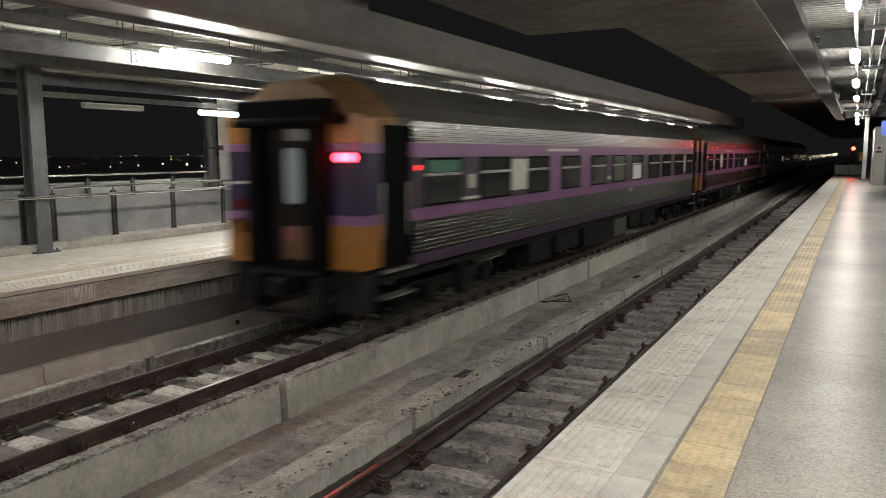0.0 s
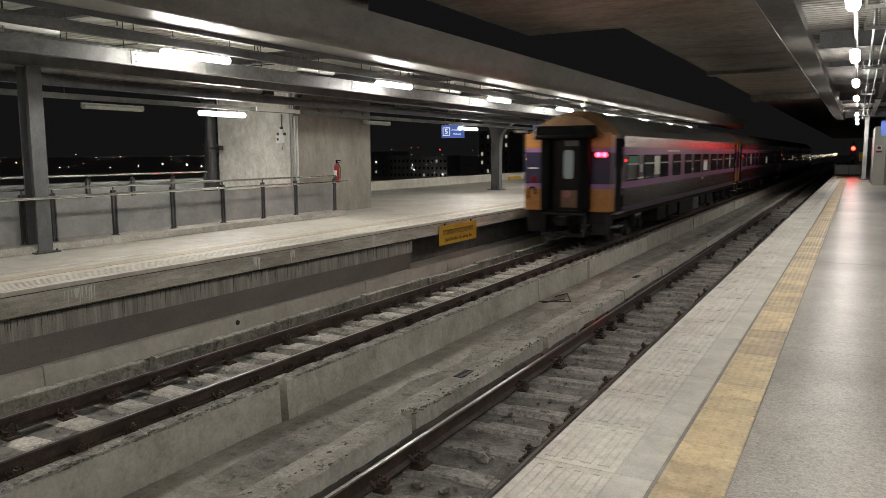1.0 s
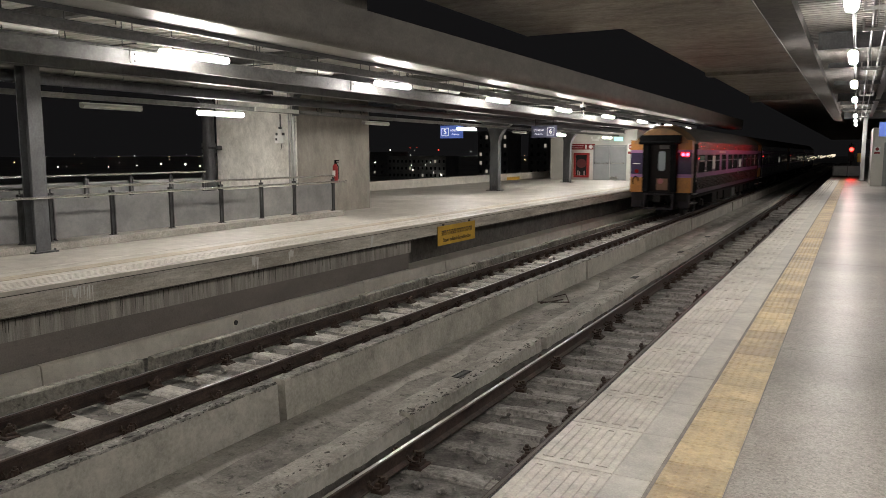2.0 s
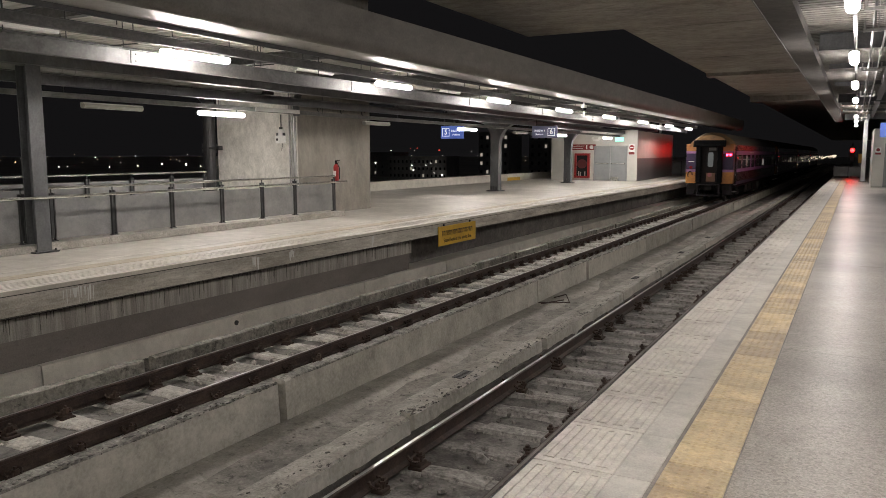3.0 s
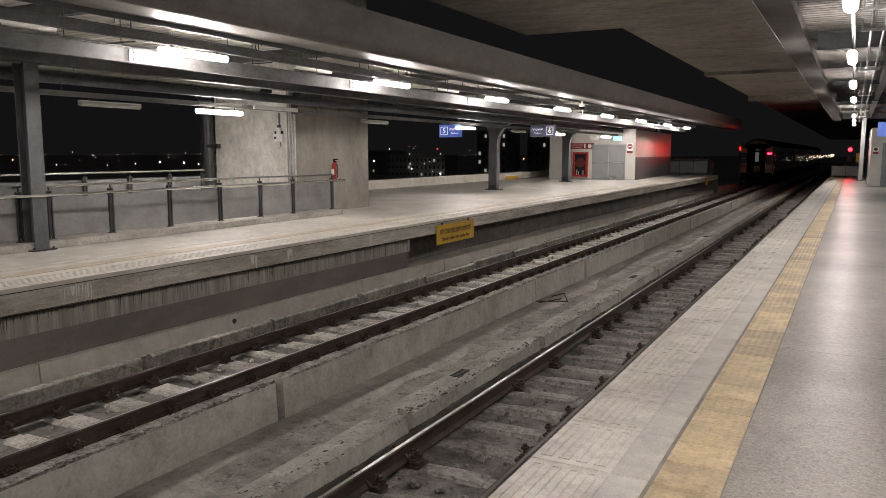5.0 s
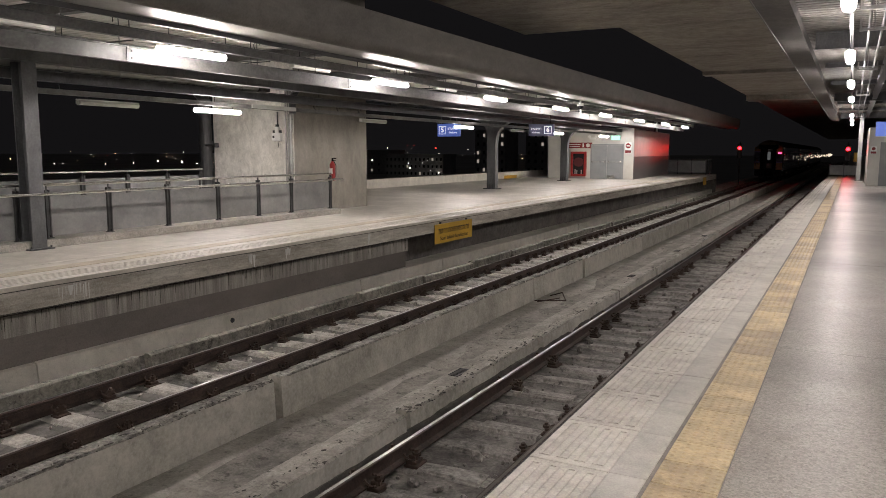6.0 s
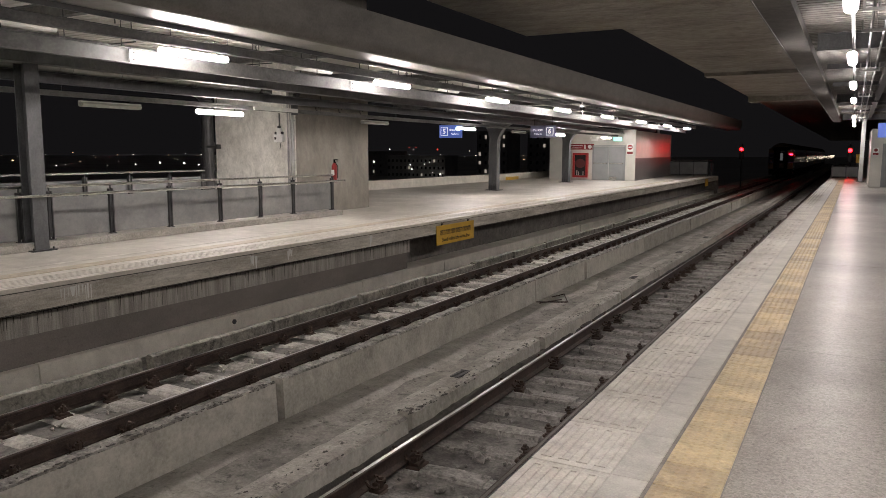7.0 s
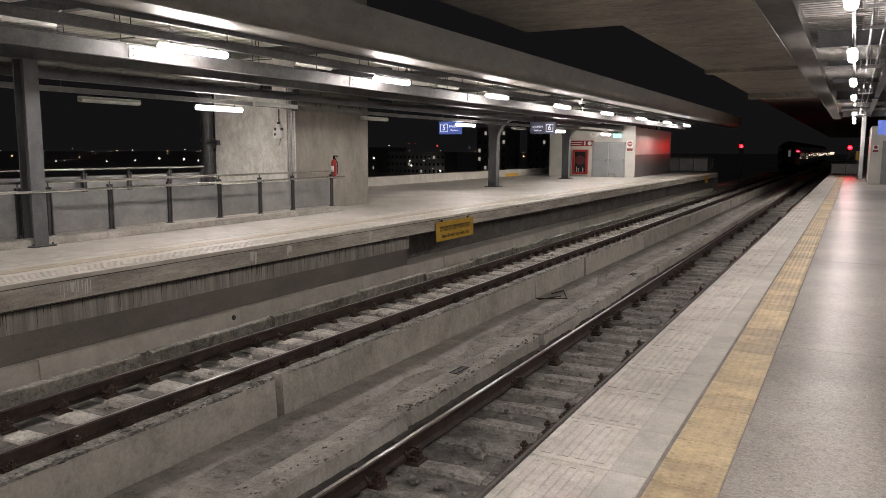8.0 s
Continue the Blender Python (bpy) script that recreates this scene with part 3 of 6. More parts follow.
def build_track(xc, sleeper_mat, first, pitch, far, label, polished):
    tr = thing("railway_track", pose(0, 0, 0), label, "railway track", "tracks of the station")
    off = (OFF[0], 0.585 if xc > -4 else OFF[1])
    for s in off:
        part("rail", rail_bm(xc + s), [M_RAILSIDE, M_RAILTOP_D if s == 0.585 else polished], tr, "steel rail with a worn head")
    variants = []
    for k in range(6):
        bm = B()
        rnd = random.Random(k + xc)
        for x0, x1 in ((-1.0, -0.34), (-0.34, 0.3), (0.3, 1.0)):
            w = 0.13 + rnd.uniform(-0.02, 0.03)
            z = ZR - 0.195 + rnd.uniform(-0.025, 0.015)
            prism(bm, [(-w - 0.03, ZB - 0.02), (-w, z - 0.02), (-w + 0.03, z), (w - 0.03, z + rnd.uniform(-0.01, 0.01)), (w, z - 0.03), (w + 0.04, ZB - 0.02)], x0, x1 - 0.0, axis="x")
        bmesh.ops.subdivide_edges(bm, edges=bm.edges, cuts=1)
        roughen(bm, 0.02, 9.0, k * 3.1 + xc)
        variants.append(mesh_of("sleeper", bm, sleeper_mat))
    bm = B()
    for s in off:
        box(bm, s - 0.17, s + 0.17, -0.07, 0.07, ZR - 0.165, ZR - 0.143)
    me_plate = mesh_of("base_plate", bm, M_CLIP)
    bm = B()
    box(bm, 0.045, 0.15, -0.06, 0.06, -0.205, -0.15, 0.012)
    box(bm, 0.065, 0.125, -0.04, 0.04, -0.16, -0.10, 0.012)
    cyl(bm, (0.12, 0, -0.16), (0.12, 0, -0.055), 0.018, 6)
    cyl(bm, (0.12, 0, -0.105), (0.12, 0, -0.08), 0.034, 6)
    for d in (-1, 1):
        prev = None
        for k in range(6):
            q = math.pi * k / 5
            at = (0.075 + 0.045 * math.cos(q), d * (0.045 + 0.035 * math.sin(q)), -0.115 - 0.02 * math.cos(q))
            if prev:
                cyl(bm, prev, at, 0.014, 5)
            prev = at
    box(bm, 0.04, 0.18, -0.085, 0.085, -0.215, -0.18, 0.014)
    me_clip = mesh_of("rail_clip", bm, M_CLIP)
    rnd = random.Random(int(-xc * 10))
    y, i = first, 0
    while y < far:
        sl = same_part("sleeper", variants[rnd.randrange(5)], tr, pose(xc, y, 0, 0, 0, rnd.choice((0, 180)) + rnd.uniform(-1.5, 1.5)))
        if y < 60:
            for s in off:
                if s == 0.585:
                    continue
                for turn in (0, 180):
                    same_part("rail_clip", me_clip, sl, pose(s, 0, ZR, 0, 0, turn + rnd.uniform(-4, 4)) @ Matrix.Diagonal((1.1, 1.3, 1, 1) if xc > -4 else (1, 1, 1, 1)))
        y += pitch * rnd.uniform(0.985, 1.015)
    # dusty fill between the sleepers
    bm = B()
    prev = None
    for i in range(330):
        yy = 0.5 + 0.13 * i
        row = []
        for k in range(12):
            xx = xc - 0.96 + 1.92 * k / 11
            zz = ZR - (0.228 if xc > -4 else 0.236) + 0.02 * noise.noise(Vector((xx * 3.1, yy * 3.1, xc))) + 0.012 * noise.noise(Vector((xx * 11, yy * 11, xc)))
            row.append(bm.verts.new((xx, yy, zz if 0 < k < 11 else ZB - 0.01)))
        if prev:
            for k in range(11):
                bm.faces.new((prev[k], prev[k + 1], row[k + 1], row[k]))
        prev = row
    part("bed_fill", bm, M_FILL_D if xc > -4 else M_FILL, tr, "dusty grey fill between the sleepers")
    # loose lumps of concrete between the sleepers
    bm = B()
    for k in range(1500):
        yy = rnd.uniform(2, 40)
        xx = xc + rnd.uniform(-0.95, 0.95)
        if abs(abs(xx - xc) - 0.532) < 0.09:
            continue
        r = rnd.uniform(0.008, 0.035) if rnd.random() < 0.9 else rnd.uniform(0.04, 0.07)
        mm = Matrix.LocRotScale((xx, yy, ZR - 0.222 + r * 0.3), Euler((rnd.random() * 6, rnd.random() * 6, 0)), (r, r * rnd.uniform(.6, 1.4), r * 0.7))
        bmesh.ops.create_icosphere(bm, subdivisions=1, radius=1, matrix=mm)
    rub = solid("rubble", bm, sleeper_mat, "loose concrete crumbs on the track bed", "rubble", kind="stuff")


# ---------------------------------------------------------------- canopies
def corrugated(x0, x1, y0, y1, z, pitch=0.22):
    bm = B()
    n = int((y1 - y0) / pitch)
    prev = None
    for i in range(n):
        y = y0 + i * pitch
        for dy, dz in ((0, 0), (0.13, 0), (0.155, 0.035), (0.195, 0.035)):
            a, b = bm.verts.new((x0, y + dy, z + dz)), bm.verts.new((x1, y + dy, z + dz))
            if prev:
                bm.faces.new((prev[0], a, b, prev[1]))
            prev = (a, b)
    r = bmesh.ops.extrude_face_region(bm, geom=bm.faces[:])
    for v in r["geom"]:
        if isinstance(v, bmesh.types.BMVert):
            v.co.z += 0.02
    return bm


def ibeam(bm, x, y0, y1, z0, z1, w=0.16, t=0.02):
    box(bm, x - w / 2, x + w / 2, y0, y1, z0, z0 + t)
    box(bm, x - w / 2, x + w / 2, y0, y1, z1 - t, z1)
    box(bm, x - t / 2, x + t / 2, y0, y1, z0 + t, z1 - t)


def ibeam_x(bm, y, x0, x1, z0, z1, w=0.16, t=0.02):
    box(bm, x0, x1, y - w / 2, y + w / 2, z0, z0 + t)
    box(bm, x0, x1, y - w / 2, y + w / 2, z1 - t, z1)
    box(bm, x0, x1, y - t / 2, y + t / 2, z0 + t, z1 - t)


def build_far_canopy():
    ca = thing("canopy_far", pose(0, 0, 0), "steel platform canopy with corrugated sheet roof and grey edge fascia", "canopy", kind="structure")
    part("roof_sheet", corrugated(-19.0, -8.3, Y0, 58.0, 4.0), M_SHEET, ca, "corrugated metal sheet")
    bm = B()
    arc = [(-7.92 + 0.18 * math.sin(math.pi / 2 * k / 12), 3.74 - 0.34 * math.cos(math.pi / 2 * k / 12)) for k in range(13)]
    prof = arc + [(-7.73, 3.9), (-7.71, 4.10), (-7.78, 4.10), (-7.80, 3.86), (-7.84, 3.62), (-7.92, 3.44)]
    prism(bm, prof, Y0, 62.0)
    fa = part("fascia", bm, M_FASCIA, ca, "smooth grey metal fascia", smooth=True)
    fa.data.set_sharp_from_angle(angle=radians(35))
    bm = B()
    y = Y0
    while y < 61.9:
        box(bm, -8.56, -7.905, y, min(y + 2.43, 62.0), 3.40, 3.425)
        y += 2.44
    part("edge_soffit", bm, M_FASCIA_W, ca, "pale glossy soffit strip")
    bm = B()
    box(bm, -8.60, -8.56, Y0, 62.0, 3.33, 3.6)
    part("edge_angle", bm, M_STEEL_D, ca)
    for x, z0, z1 in ((-10.3, 3.84, 3.98), (-12.6, 3.84, 3.98), (-14.6, 3.84, 3.98), (-16.6, 3.84, 3.98), (-18.6, 3.80, 3.98)):
        bm = B()
        ibeam(bm, x, Y0, 50.5, z0, z1)
        part("purlin", bm, M_BEAM, ca)
    for y in (-4.0, 1.8, 7.45, 13.2, 19.0, 24.4, 30.0, 35.2, 40.3, 46.0):
        bm = B()
        ibeam_x(bm, y, -19.0, -8.62, 3.62, 3.838, 0.14)
        part("rafter", bm, M_BEAM, ca)
    # service carriers
    for x, z0, z1 in ((-9.62, 2.92, 3.15), (-9.0, 3.17, 3.31)):
        bm = B()
        ibeam(bm, x, Y0, 50.0, z0, z1, 0.10, 0.012)
        part("carrier_channel", bm, M_BEAM, ca, "grey steel channel")
    bm = B()
    for i in range(11):
        y = -9 + i * 5.6
        box(bm, -9.575, -9.56, y, y + 0.03, 2.94, 3.13)
        for dz in (2.98, 3.08):
            cyl(bm, (-9.56, y + 0.08, dz), (-9.54, y + 0.08, dz), 0.012, 6)
    part("splice_plate", bm, M_STEEL_D, ca)["kind"] = "stuff"
    bm = B()
    box(bm, -12.45, -12.35, Y0, 50.0, 2.585, 2.665)
    box(bm, -12.47, -12.33, Y0, 50.0, 2.665, 2.675)
    part("lamp_carrier", bm, M_BEAM, ca)
    bm = B()
    box(bm, -11.68, -11.45, Y0, 50, 3.0, 3.18)
    part("edge_beam", bm, M_STEEL, ca)
    bm = B()
    ibeam(bm, -12.05, Y0, 50.0, 2.76, 2.945, 0.14, 0.015)
    part("pipe_beam", bm, M_STEEL, ca, "dark beam below the drain pipe")
    bm = B()
    for i in range(34):
        y = -8 + i * 1.85
        cyl(bm, (-9.62, y, 3.15), (-9.62, y, 4.0), 0.008, 5)
        cyl(bm, (-9.0, y + 0.6, 3.31), (-9.0, y + 0.6, 4.0), 0.008, 5)
        if i % 2:
            cyl(bm, (-12.4, y, 2.675), (-12.4, y, 4.0), 0.008, 5)
    part("hanger_rod", bm, M_STEEL_D, ca)
    bm = B()
    for x, z in ((-10.9, 3.20), (-11.05, 3.20), (-11.2, 3.20), (-8.80, 3.62), (-8.9, 3.58), (-10.0, 3.20)):
        cyl(bm, (x, Y0, z), (x, 50, z), 0.018, 6)
    part("conduit", bm, M_GALV, ca, "galvanised conduit")
    rnd = random.Random(12)
    bm = B()
    for i in range(46):
        y = -6 + i * 1.22 + rnd.uniform(-0.3, 0.3)
        x = rnd.choice((-8.8, -9.3, -10.0, -10.55, -11.05))
        cyl(bm, (x, y, rnd.uniform(3.3, 3.5)), (x, y, 4.0), 0.009, 5)
        if i % 3 == 0:
            cyl(bm, (x - 0.35, y, 3.44), (x + 0.35, y, 3.44), 0.012, 5)
        if i % 4 == 1:
            for k in range(8):
                a, b = math.pi * k / 8 * 1.5, math.pi * (k + 1) / 8 * 1.5
                cyl(bm, (-9.0 + 0.07 * math.cos(a), y, 3.38 + 0.07 * math.sin(a)), (-9.0 + 0.07 * math.cos(b), y, 3.38 + 0.07 * math.sin(b)), 0.008, 5)
    part("hook", bm, M_STEEL_D, ca, "steel rods and hooks")["kind"] = "stuff"
    bm = B()
    for x, z in ((-8.72, 3.52), (-8.68, 3.56), (-8.76, 3.55)):
        prev = None
        for i in range(64):
            y = -10 + i * 0.95
            q = (x, y, z - 0.03 * abs(math.sin(i * 1.9)))
            if prev:
                cyl(bm, prev, q, 0.011, 5)
            prev = q
    part("cable", bm, M_STEEL_D, ca, "sagging black cables")
    # ladder tray for cables
    bm = B()
    for x in (-10.75, -10.35):
        box(bm, x, x + 0.02, Y0, 50, 3.14, 3.22)
    y = -8.0
    while y < 50:
        box(bm, -10.75, -10.35, y, y + 0.03, 3.16, 3.185)
        y += 0.45
    part("cable_ladder", bm, M_GALV, ca, "cable ladder tray")
    bm = B()
    cyl(bm, (-12.05, Y0, 3.035), (-12.05, 13.3, 3.035), 0.082, 16)
    for y in (3.5, 5.8, 8.6, 9.6, 10.9, 12.4):
        cyl(bm, (-12.05, y, 3.035), (-12.05, y + 0.06, 3.035), 0.094, 16)
    part("drain_pipe", bm, M_PIPE, ca, "grey drain pipe under the roof", smooth=False)
    bm = B()
    box(bm, -12.2, -11.9, 13.3, 13.6, 2.95, 3.3)
    box(bm, -12.4, -9.7, 15.0, 15.3, 3.28, 3.5)
    part("bracket", bm, M_STEEL_D, ca)
    # steel columns
    for x, y, w, top in ((-11.70, 7.56, 0.25, 3.0),):
        col = thing("canopy_column", pose(x, y, 0), "grey painted steel canopy column with a base plate", "column", "canopy columns")
        bm = B()
        for sx in (-1, 1):
            box(bm, sx * w / 2 - 0.012, sx * w / 2 + 0.012, -w / 2, w / 2, 0.02, top, 0.004)
        box(bm, -w / 2 + 0.012, w / 2 - 0.012, -0.012, 0.012, 0.02, top)
        part("shaft", bm, M_STEEL, col)
        bm = B()
        box(bm, -0.21, 0.21, -0.21, 0.21, 0.0, 0.025)
        part("base_plate", bm, M_STEEL_D, col)
        bm = B()
        for a in (-1, 1):
            for b in (-1, 1):
                cyl(bm, (a * 0.17, b * 0.17, 0.025), (a * 0.17, b * 0.17, 0.06), 0.016, 6)
        part("anchor_bolt", bm, M_STEEL_D, col)
    for x, y in ((-13.75, 29.9), (-14.12, 40.3)):
        col = thing("canopy_column", pose(x, y, 0), "grey steel column flaring into a curved canopy bracket", "column", "canopy columns")
        w = 0.19
        bm = B()
        pr = [(-w, 0.02), (w, 0.02), (w, 1.95)]
        for k in range(9):
            a = k / 8 * math.pi / 2
            pr.append((w + 0.9 * (1 - math.cos(a)), 1.95 + 0.95 * math.sin(a)))
        pr += [(w + 2.6, 3.2), (w + 2.6, 3.55), (-w - 1.2, 3.55), (-w - 1.2, 3.2)]
        for k in range(9):
            a = math.pi / 2 - k / 8 * math.pi / 2
            pr.append((-w - 0.6 * (1 - math.cos(a)), 2.2 + 0.75 * math.sin(a)))
        prism(bm, pr, -0.16, 0.16)
        part("shaft", bm, M_STEEL, col)
        bm = B()
        box(bm, -0.32, 0.32, -0.26, 0.26, 0.0, 0.03)
        for a in (-0.12, 0.0, 0.12):
            prism(bm, [(a - 0.012, 0.03), (a + 0.012, 0.03), (a + 0.012, 0.22), (a - 0.012, 0.22)], -0.24, -0.16)
        part("base_plate", bm, M_STEEL_D, col)
    return ca


def batten(name, m, lit, label, group):
    """Weatherproof tube fitting, 1.3 m long along y."""
    la = thing(name, m, label, "ceiling light", group)
    bm = B()
    prism(bm, [(-0.045, 0.022), (-0.035, 0.045), (0.035, 0.045), (0.045, 0.022)], -0.66, 0.66)
    part("housing", bm, M_WHITE, la, "grey plastic housing")
    bm = B()
    prism(bm, [(-0.046, 0.021), (-0.072, -0.005), (-0.06, -0.04), (-0.03, -0.062), (0.03, -0.062), (0.06, -0.04), (0.072, -0.005), (0.046, 0.021)], -0.645, 0.645)
    part("diffuser", bm, M_TUBE if lit else M_OFF, la, "glowing white diffuser" if lit else "unlit milky diffuser")
    for y in (-0.45, 0.45):
        bm = B()
        cyl(bm, (0, y, 0.045), (0, y, 0.09), 0.012, 6)
        box(bm, -0.05, 0.05, y - 0.015, y + 0.015, 0.04, 0.05)
        part("hanger", bm, M_STEEL_D, la)
    return la


def build_lamps():
    first = batten("batten_light", pose(-9.0, 8.55, 3.10), True, "glowing white tube light hung under the canopy edge", "tube lights over the far platform edge")
    for y in (-2.6, 3.0, 14.2, 19.75, 25.2, 30.6, 36.2, 41.9, 47.3):
        copy_thing(first, pose(-9.0, y, 3.10))
    sec = batten("batten_light", pose(-12.4, 12.45, 2.49), True, "glowing white tube light over the platform", "tube lights over the platform middle")
    copy_thing(sec, pose(-12.4, 24.5, 2.49))
    copy_thing(sec, pose(-12.4, 34.3, 2.49))
    copy_thing(sec, pose(-12.4, 1.0, 2.49))
    copy_thing(sec, pose(-12.4, 42.0, 2.49))
    off = batten("batten_light", pose(-12.4, 9.65, 2.49), False, "unlit milky tube light over the platform", "unlit tube lights")
    copy_thing(off, pose(-12.4, 18.6, 2.49))
    copy_thing(off, pose(-12.4, 29.4, 2.49))
    copy_thing(off, pose(-10.6, 6.7, 3.43))
    copy_thing(off, pose(-10.6, 13.45, 3.43))
    copy_thing(off, pose(-10.6, 19.7, 3.43))
    near = batten("batten_light", pose(-0.14, 9.0, 3.2), True, "glowing white tube light over the near platform", "tube lights over the near platform")
    for y in (-8.0, -2.3, 3.4, 14.6, 20.3, 26.0, 37.4, 43.1, 48.8):
        copy_thing(near, pose(-0.14, y, 3.2))


def build_near_canopy():
    ca = thing("canopy_near", pose(0, 0, 0), "steel platform canopy with dark metal fascia and corrugated roof", "canopy", kind="structure")
    part("roof_sheet", corrugated(-0.95, 7.9, Y0, 52, 3.95), M_SHEET_N, ca, "corrugated metal sheet")
    bm = B()
    prism(bm, [(-1.22, 3.45), (-0.81, 3.45), (-0.95, 3.56), (-0.95, 4.0), (-1.3, 4.0), (-1.26, 3.5)], Y0, 50)
    part("fascia", bm, M_FASCIA_N, ca, "dark grey metal gutter")
    bm = B()
    box(bm, -1.235, -1.22, Y0, 50, 3.438, 3.455)
    part("edge_trim", bm, M_BEAM, ca, "thin grey metal trim")
    for x in (0.6, 2.4, 5.0):
        bm = B()
        ibeam(bm, x, Y0, 52, 3.65, 3.85)
        part("purlin", bm, M_STEEL, ca)
    for i in range(11):
        bm = B()
        deep = i % 3 == 1
        ibeam_x(bm, -6.0 + 5.7 * i, -0.78, 7.9, 3.6 if deep else 3.80, 3.93, 0.14 if deep else 0.09)
        part("rafter", bm, M_STEEL, ca)
    bm = B()
    ibeam(bm, -0.14, Y0, 51, 3.50, 3.58, 0.05, 0.012)
    for y in (-8.0, -2.3, 3.4, 9.0, 14.6, 20.3, 26.0, 37.4, 43.1, 48.8):
        for d in (-0.45, 0.45):
            cyl(bm, (-0.14, y + d, 3.28), (-0.14, y + d, 3.51), 0.008, 6)
    part("lamp_carrier", bm, M_STEEL_D, ca)
    for y in (5.2, 11.05, 12.95, 19.05, 27.4, 35.3, 43.2):
        bm = B()
        box(bm, -0.03, 0.36, y, y + 0.05, 3.38, 3.42)
        for x in (-0.03, 0.33):
            box(bm, x, x + 0.03, y + 0.008, y + 0.042, 3.42, 3.56)
        cyl(bm, (0.165, y + 0.025, 3.42), (0.165, y + 0.025, 3.95), 0.008, 6)
        part("hanger_bracket", bm, M_GALV, ca, "pale U-shaped hanger bracket")
    bm = B()
    for x in (0.10, 0.27):
        cyl(bm, (x, Y0, 3.44), (x, 51, 3.44), 0.02, 6)
    part("conduit", bm, M_STEEL_D, ca)
    col = thing("canopy_column", pose(0.35, 50.0, 0), "slim grey steel column near the platform end", "column", "canopy columns")
    bm = B()
    box(bm, -0.11, 0.11, -0.11, 0.11, 0.02, 3.6, 0.012)
    part("shaft", bm, M_STEEL_L, col)
    bm = B()
    box(bm, -0.2, 0.2, -0.2, 0.2, 0, 0.025)
    part("base_plate", bm, M_STEEL_D, col)


M_FILL = surface("grey_bed_fill", (0.10, 0.094, 0.086), (0.21, 0.2, 0.183), 0.95, stain=1.6, grain=35, bump=0.5, spots=0.5, mottle=0.3)
M_FILL_D = surface("dusty_bed_fill", (0.075, 0.069, 0.063), (0.20, 0.188, 0.173), 0.95, stain=1.8, grain=35, bump=0.7, spots=0.6, mottle=0.4)
M_EDGE = surface("black_edge_angle", (0.012, 0.011, 0.011), (0.03, 0.028, 0.027), 0.5, stain=4, bump=0.1)
M_WORNLINE = surface("worn_white_line", (0.42, 0.405, 0.37), (0.68, 0.665, 0.625), 0.55, stain=1.5, bump=0.05, spots=0.3, mottle=0.15)
M_PEBBLE = surface("pebbly_concrete", (0.25, 0.235, 0.21), (0.42, 0.395, 0.355), 0.9, stain=1.2, grain=40, bump=0.5, spots=0.5, mottle=0.15, chips=0.17, chip=60.0)
M_KERBTOP = surface("dusty_kerb_top", (0.19, 0.178, 0.157), (0.42, 0.397, 0.355), 0.95, stain=2.0, grain=40, bump=0.5, spots=1.0, mottle=0.24)
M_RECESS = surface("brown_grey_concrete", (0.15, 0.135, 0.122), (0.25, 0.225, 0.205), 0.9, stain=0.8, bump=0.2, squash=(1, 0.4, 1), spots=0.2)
M_NOSE = surface("stained_edge_concrete", (0.34, 0.31, 0.265), (0.66, 0.63, 0.565), 0.9, stain=2.6, bump=0.4, squash=(1, 0.22, 1.6), spots=0.3, mottle=0.2)
M_TILE_Y2 = surface("faded_yellow_strip", (0.34, 0.295, 0.215), (0.50, 0.445, 0.345), 0.55, stain=2.0, bump=0.05, spots=0.3, mottle=0.2)
# for drip stains, grime and chips, and for the painted shadow lines
M_STAIN_SHADE = surface("dark_stain_and_shade", (0.04, 0.037, 0.033), (0.10, 0.093, 0.083), 0.95, stain=3, bump=0.2)
# concrete with the overhang's shade in its colour
M_DRIPSHADE = surface("overhang_shade_concrete", (0.05, 0.046, 0.042), (0.13, 0.12, 0.108), 0.9, stain=2.2, bump=0.3, squash=(1, 2.0, 0.3), mottle=0.3)
M_SILT = surface("pale_dried_silt", (0.21, 0.197, 0.175), (0.39, 0.37, 0.333), 0.95, stain=1.1, grain=35, bump=0.4, spots=0.6, mottle=0.18)
M_BED2 = surface("channel_concrete", (0.13, 0.121, 0.108), (0.31, 0.292, 0.262), 0.95, stain=1.2, grain=35, bump=0.5, spots=0.75, mottle=0.26)
M_STEEL_L = surface("pale_grey_steel", (0.24, 0.245, 0.245), (0.36, 0.365, 0.36), 0.45, metal=0.2, stain=2, bump=0.04)

build_ground()
FAR = build_far_platform()
NEAR = build_near_platform()
build_ceiling()
build_enclosure()
build_far_canopy()
build_near_canopy()
build_lamps()
build_divider()
build_track(XT2, M_SLEEPER, 2.56, 0.625, 100, "metre-gauge railway track on pale concrete sleepers", M_RAILTOP)
build_track(XT1, M_SLEEPER_D, 2.66, 0.632, 100, "metre-gauge railway track on dusty concrete sleepers", M_RAILTOP)


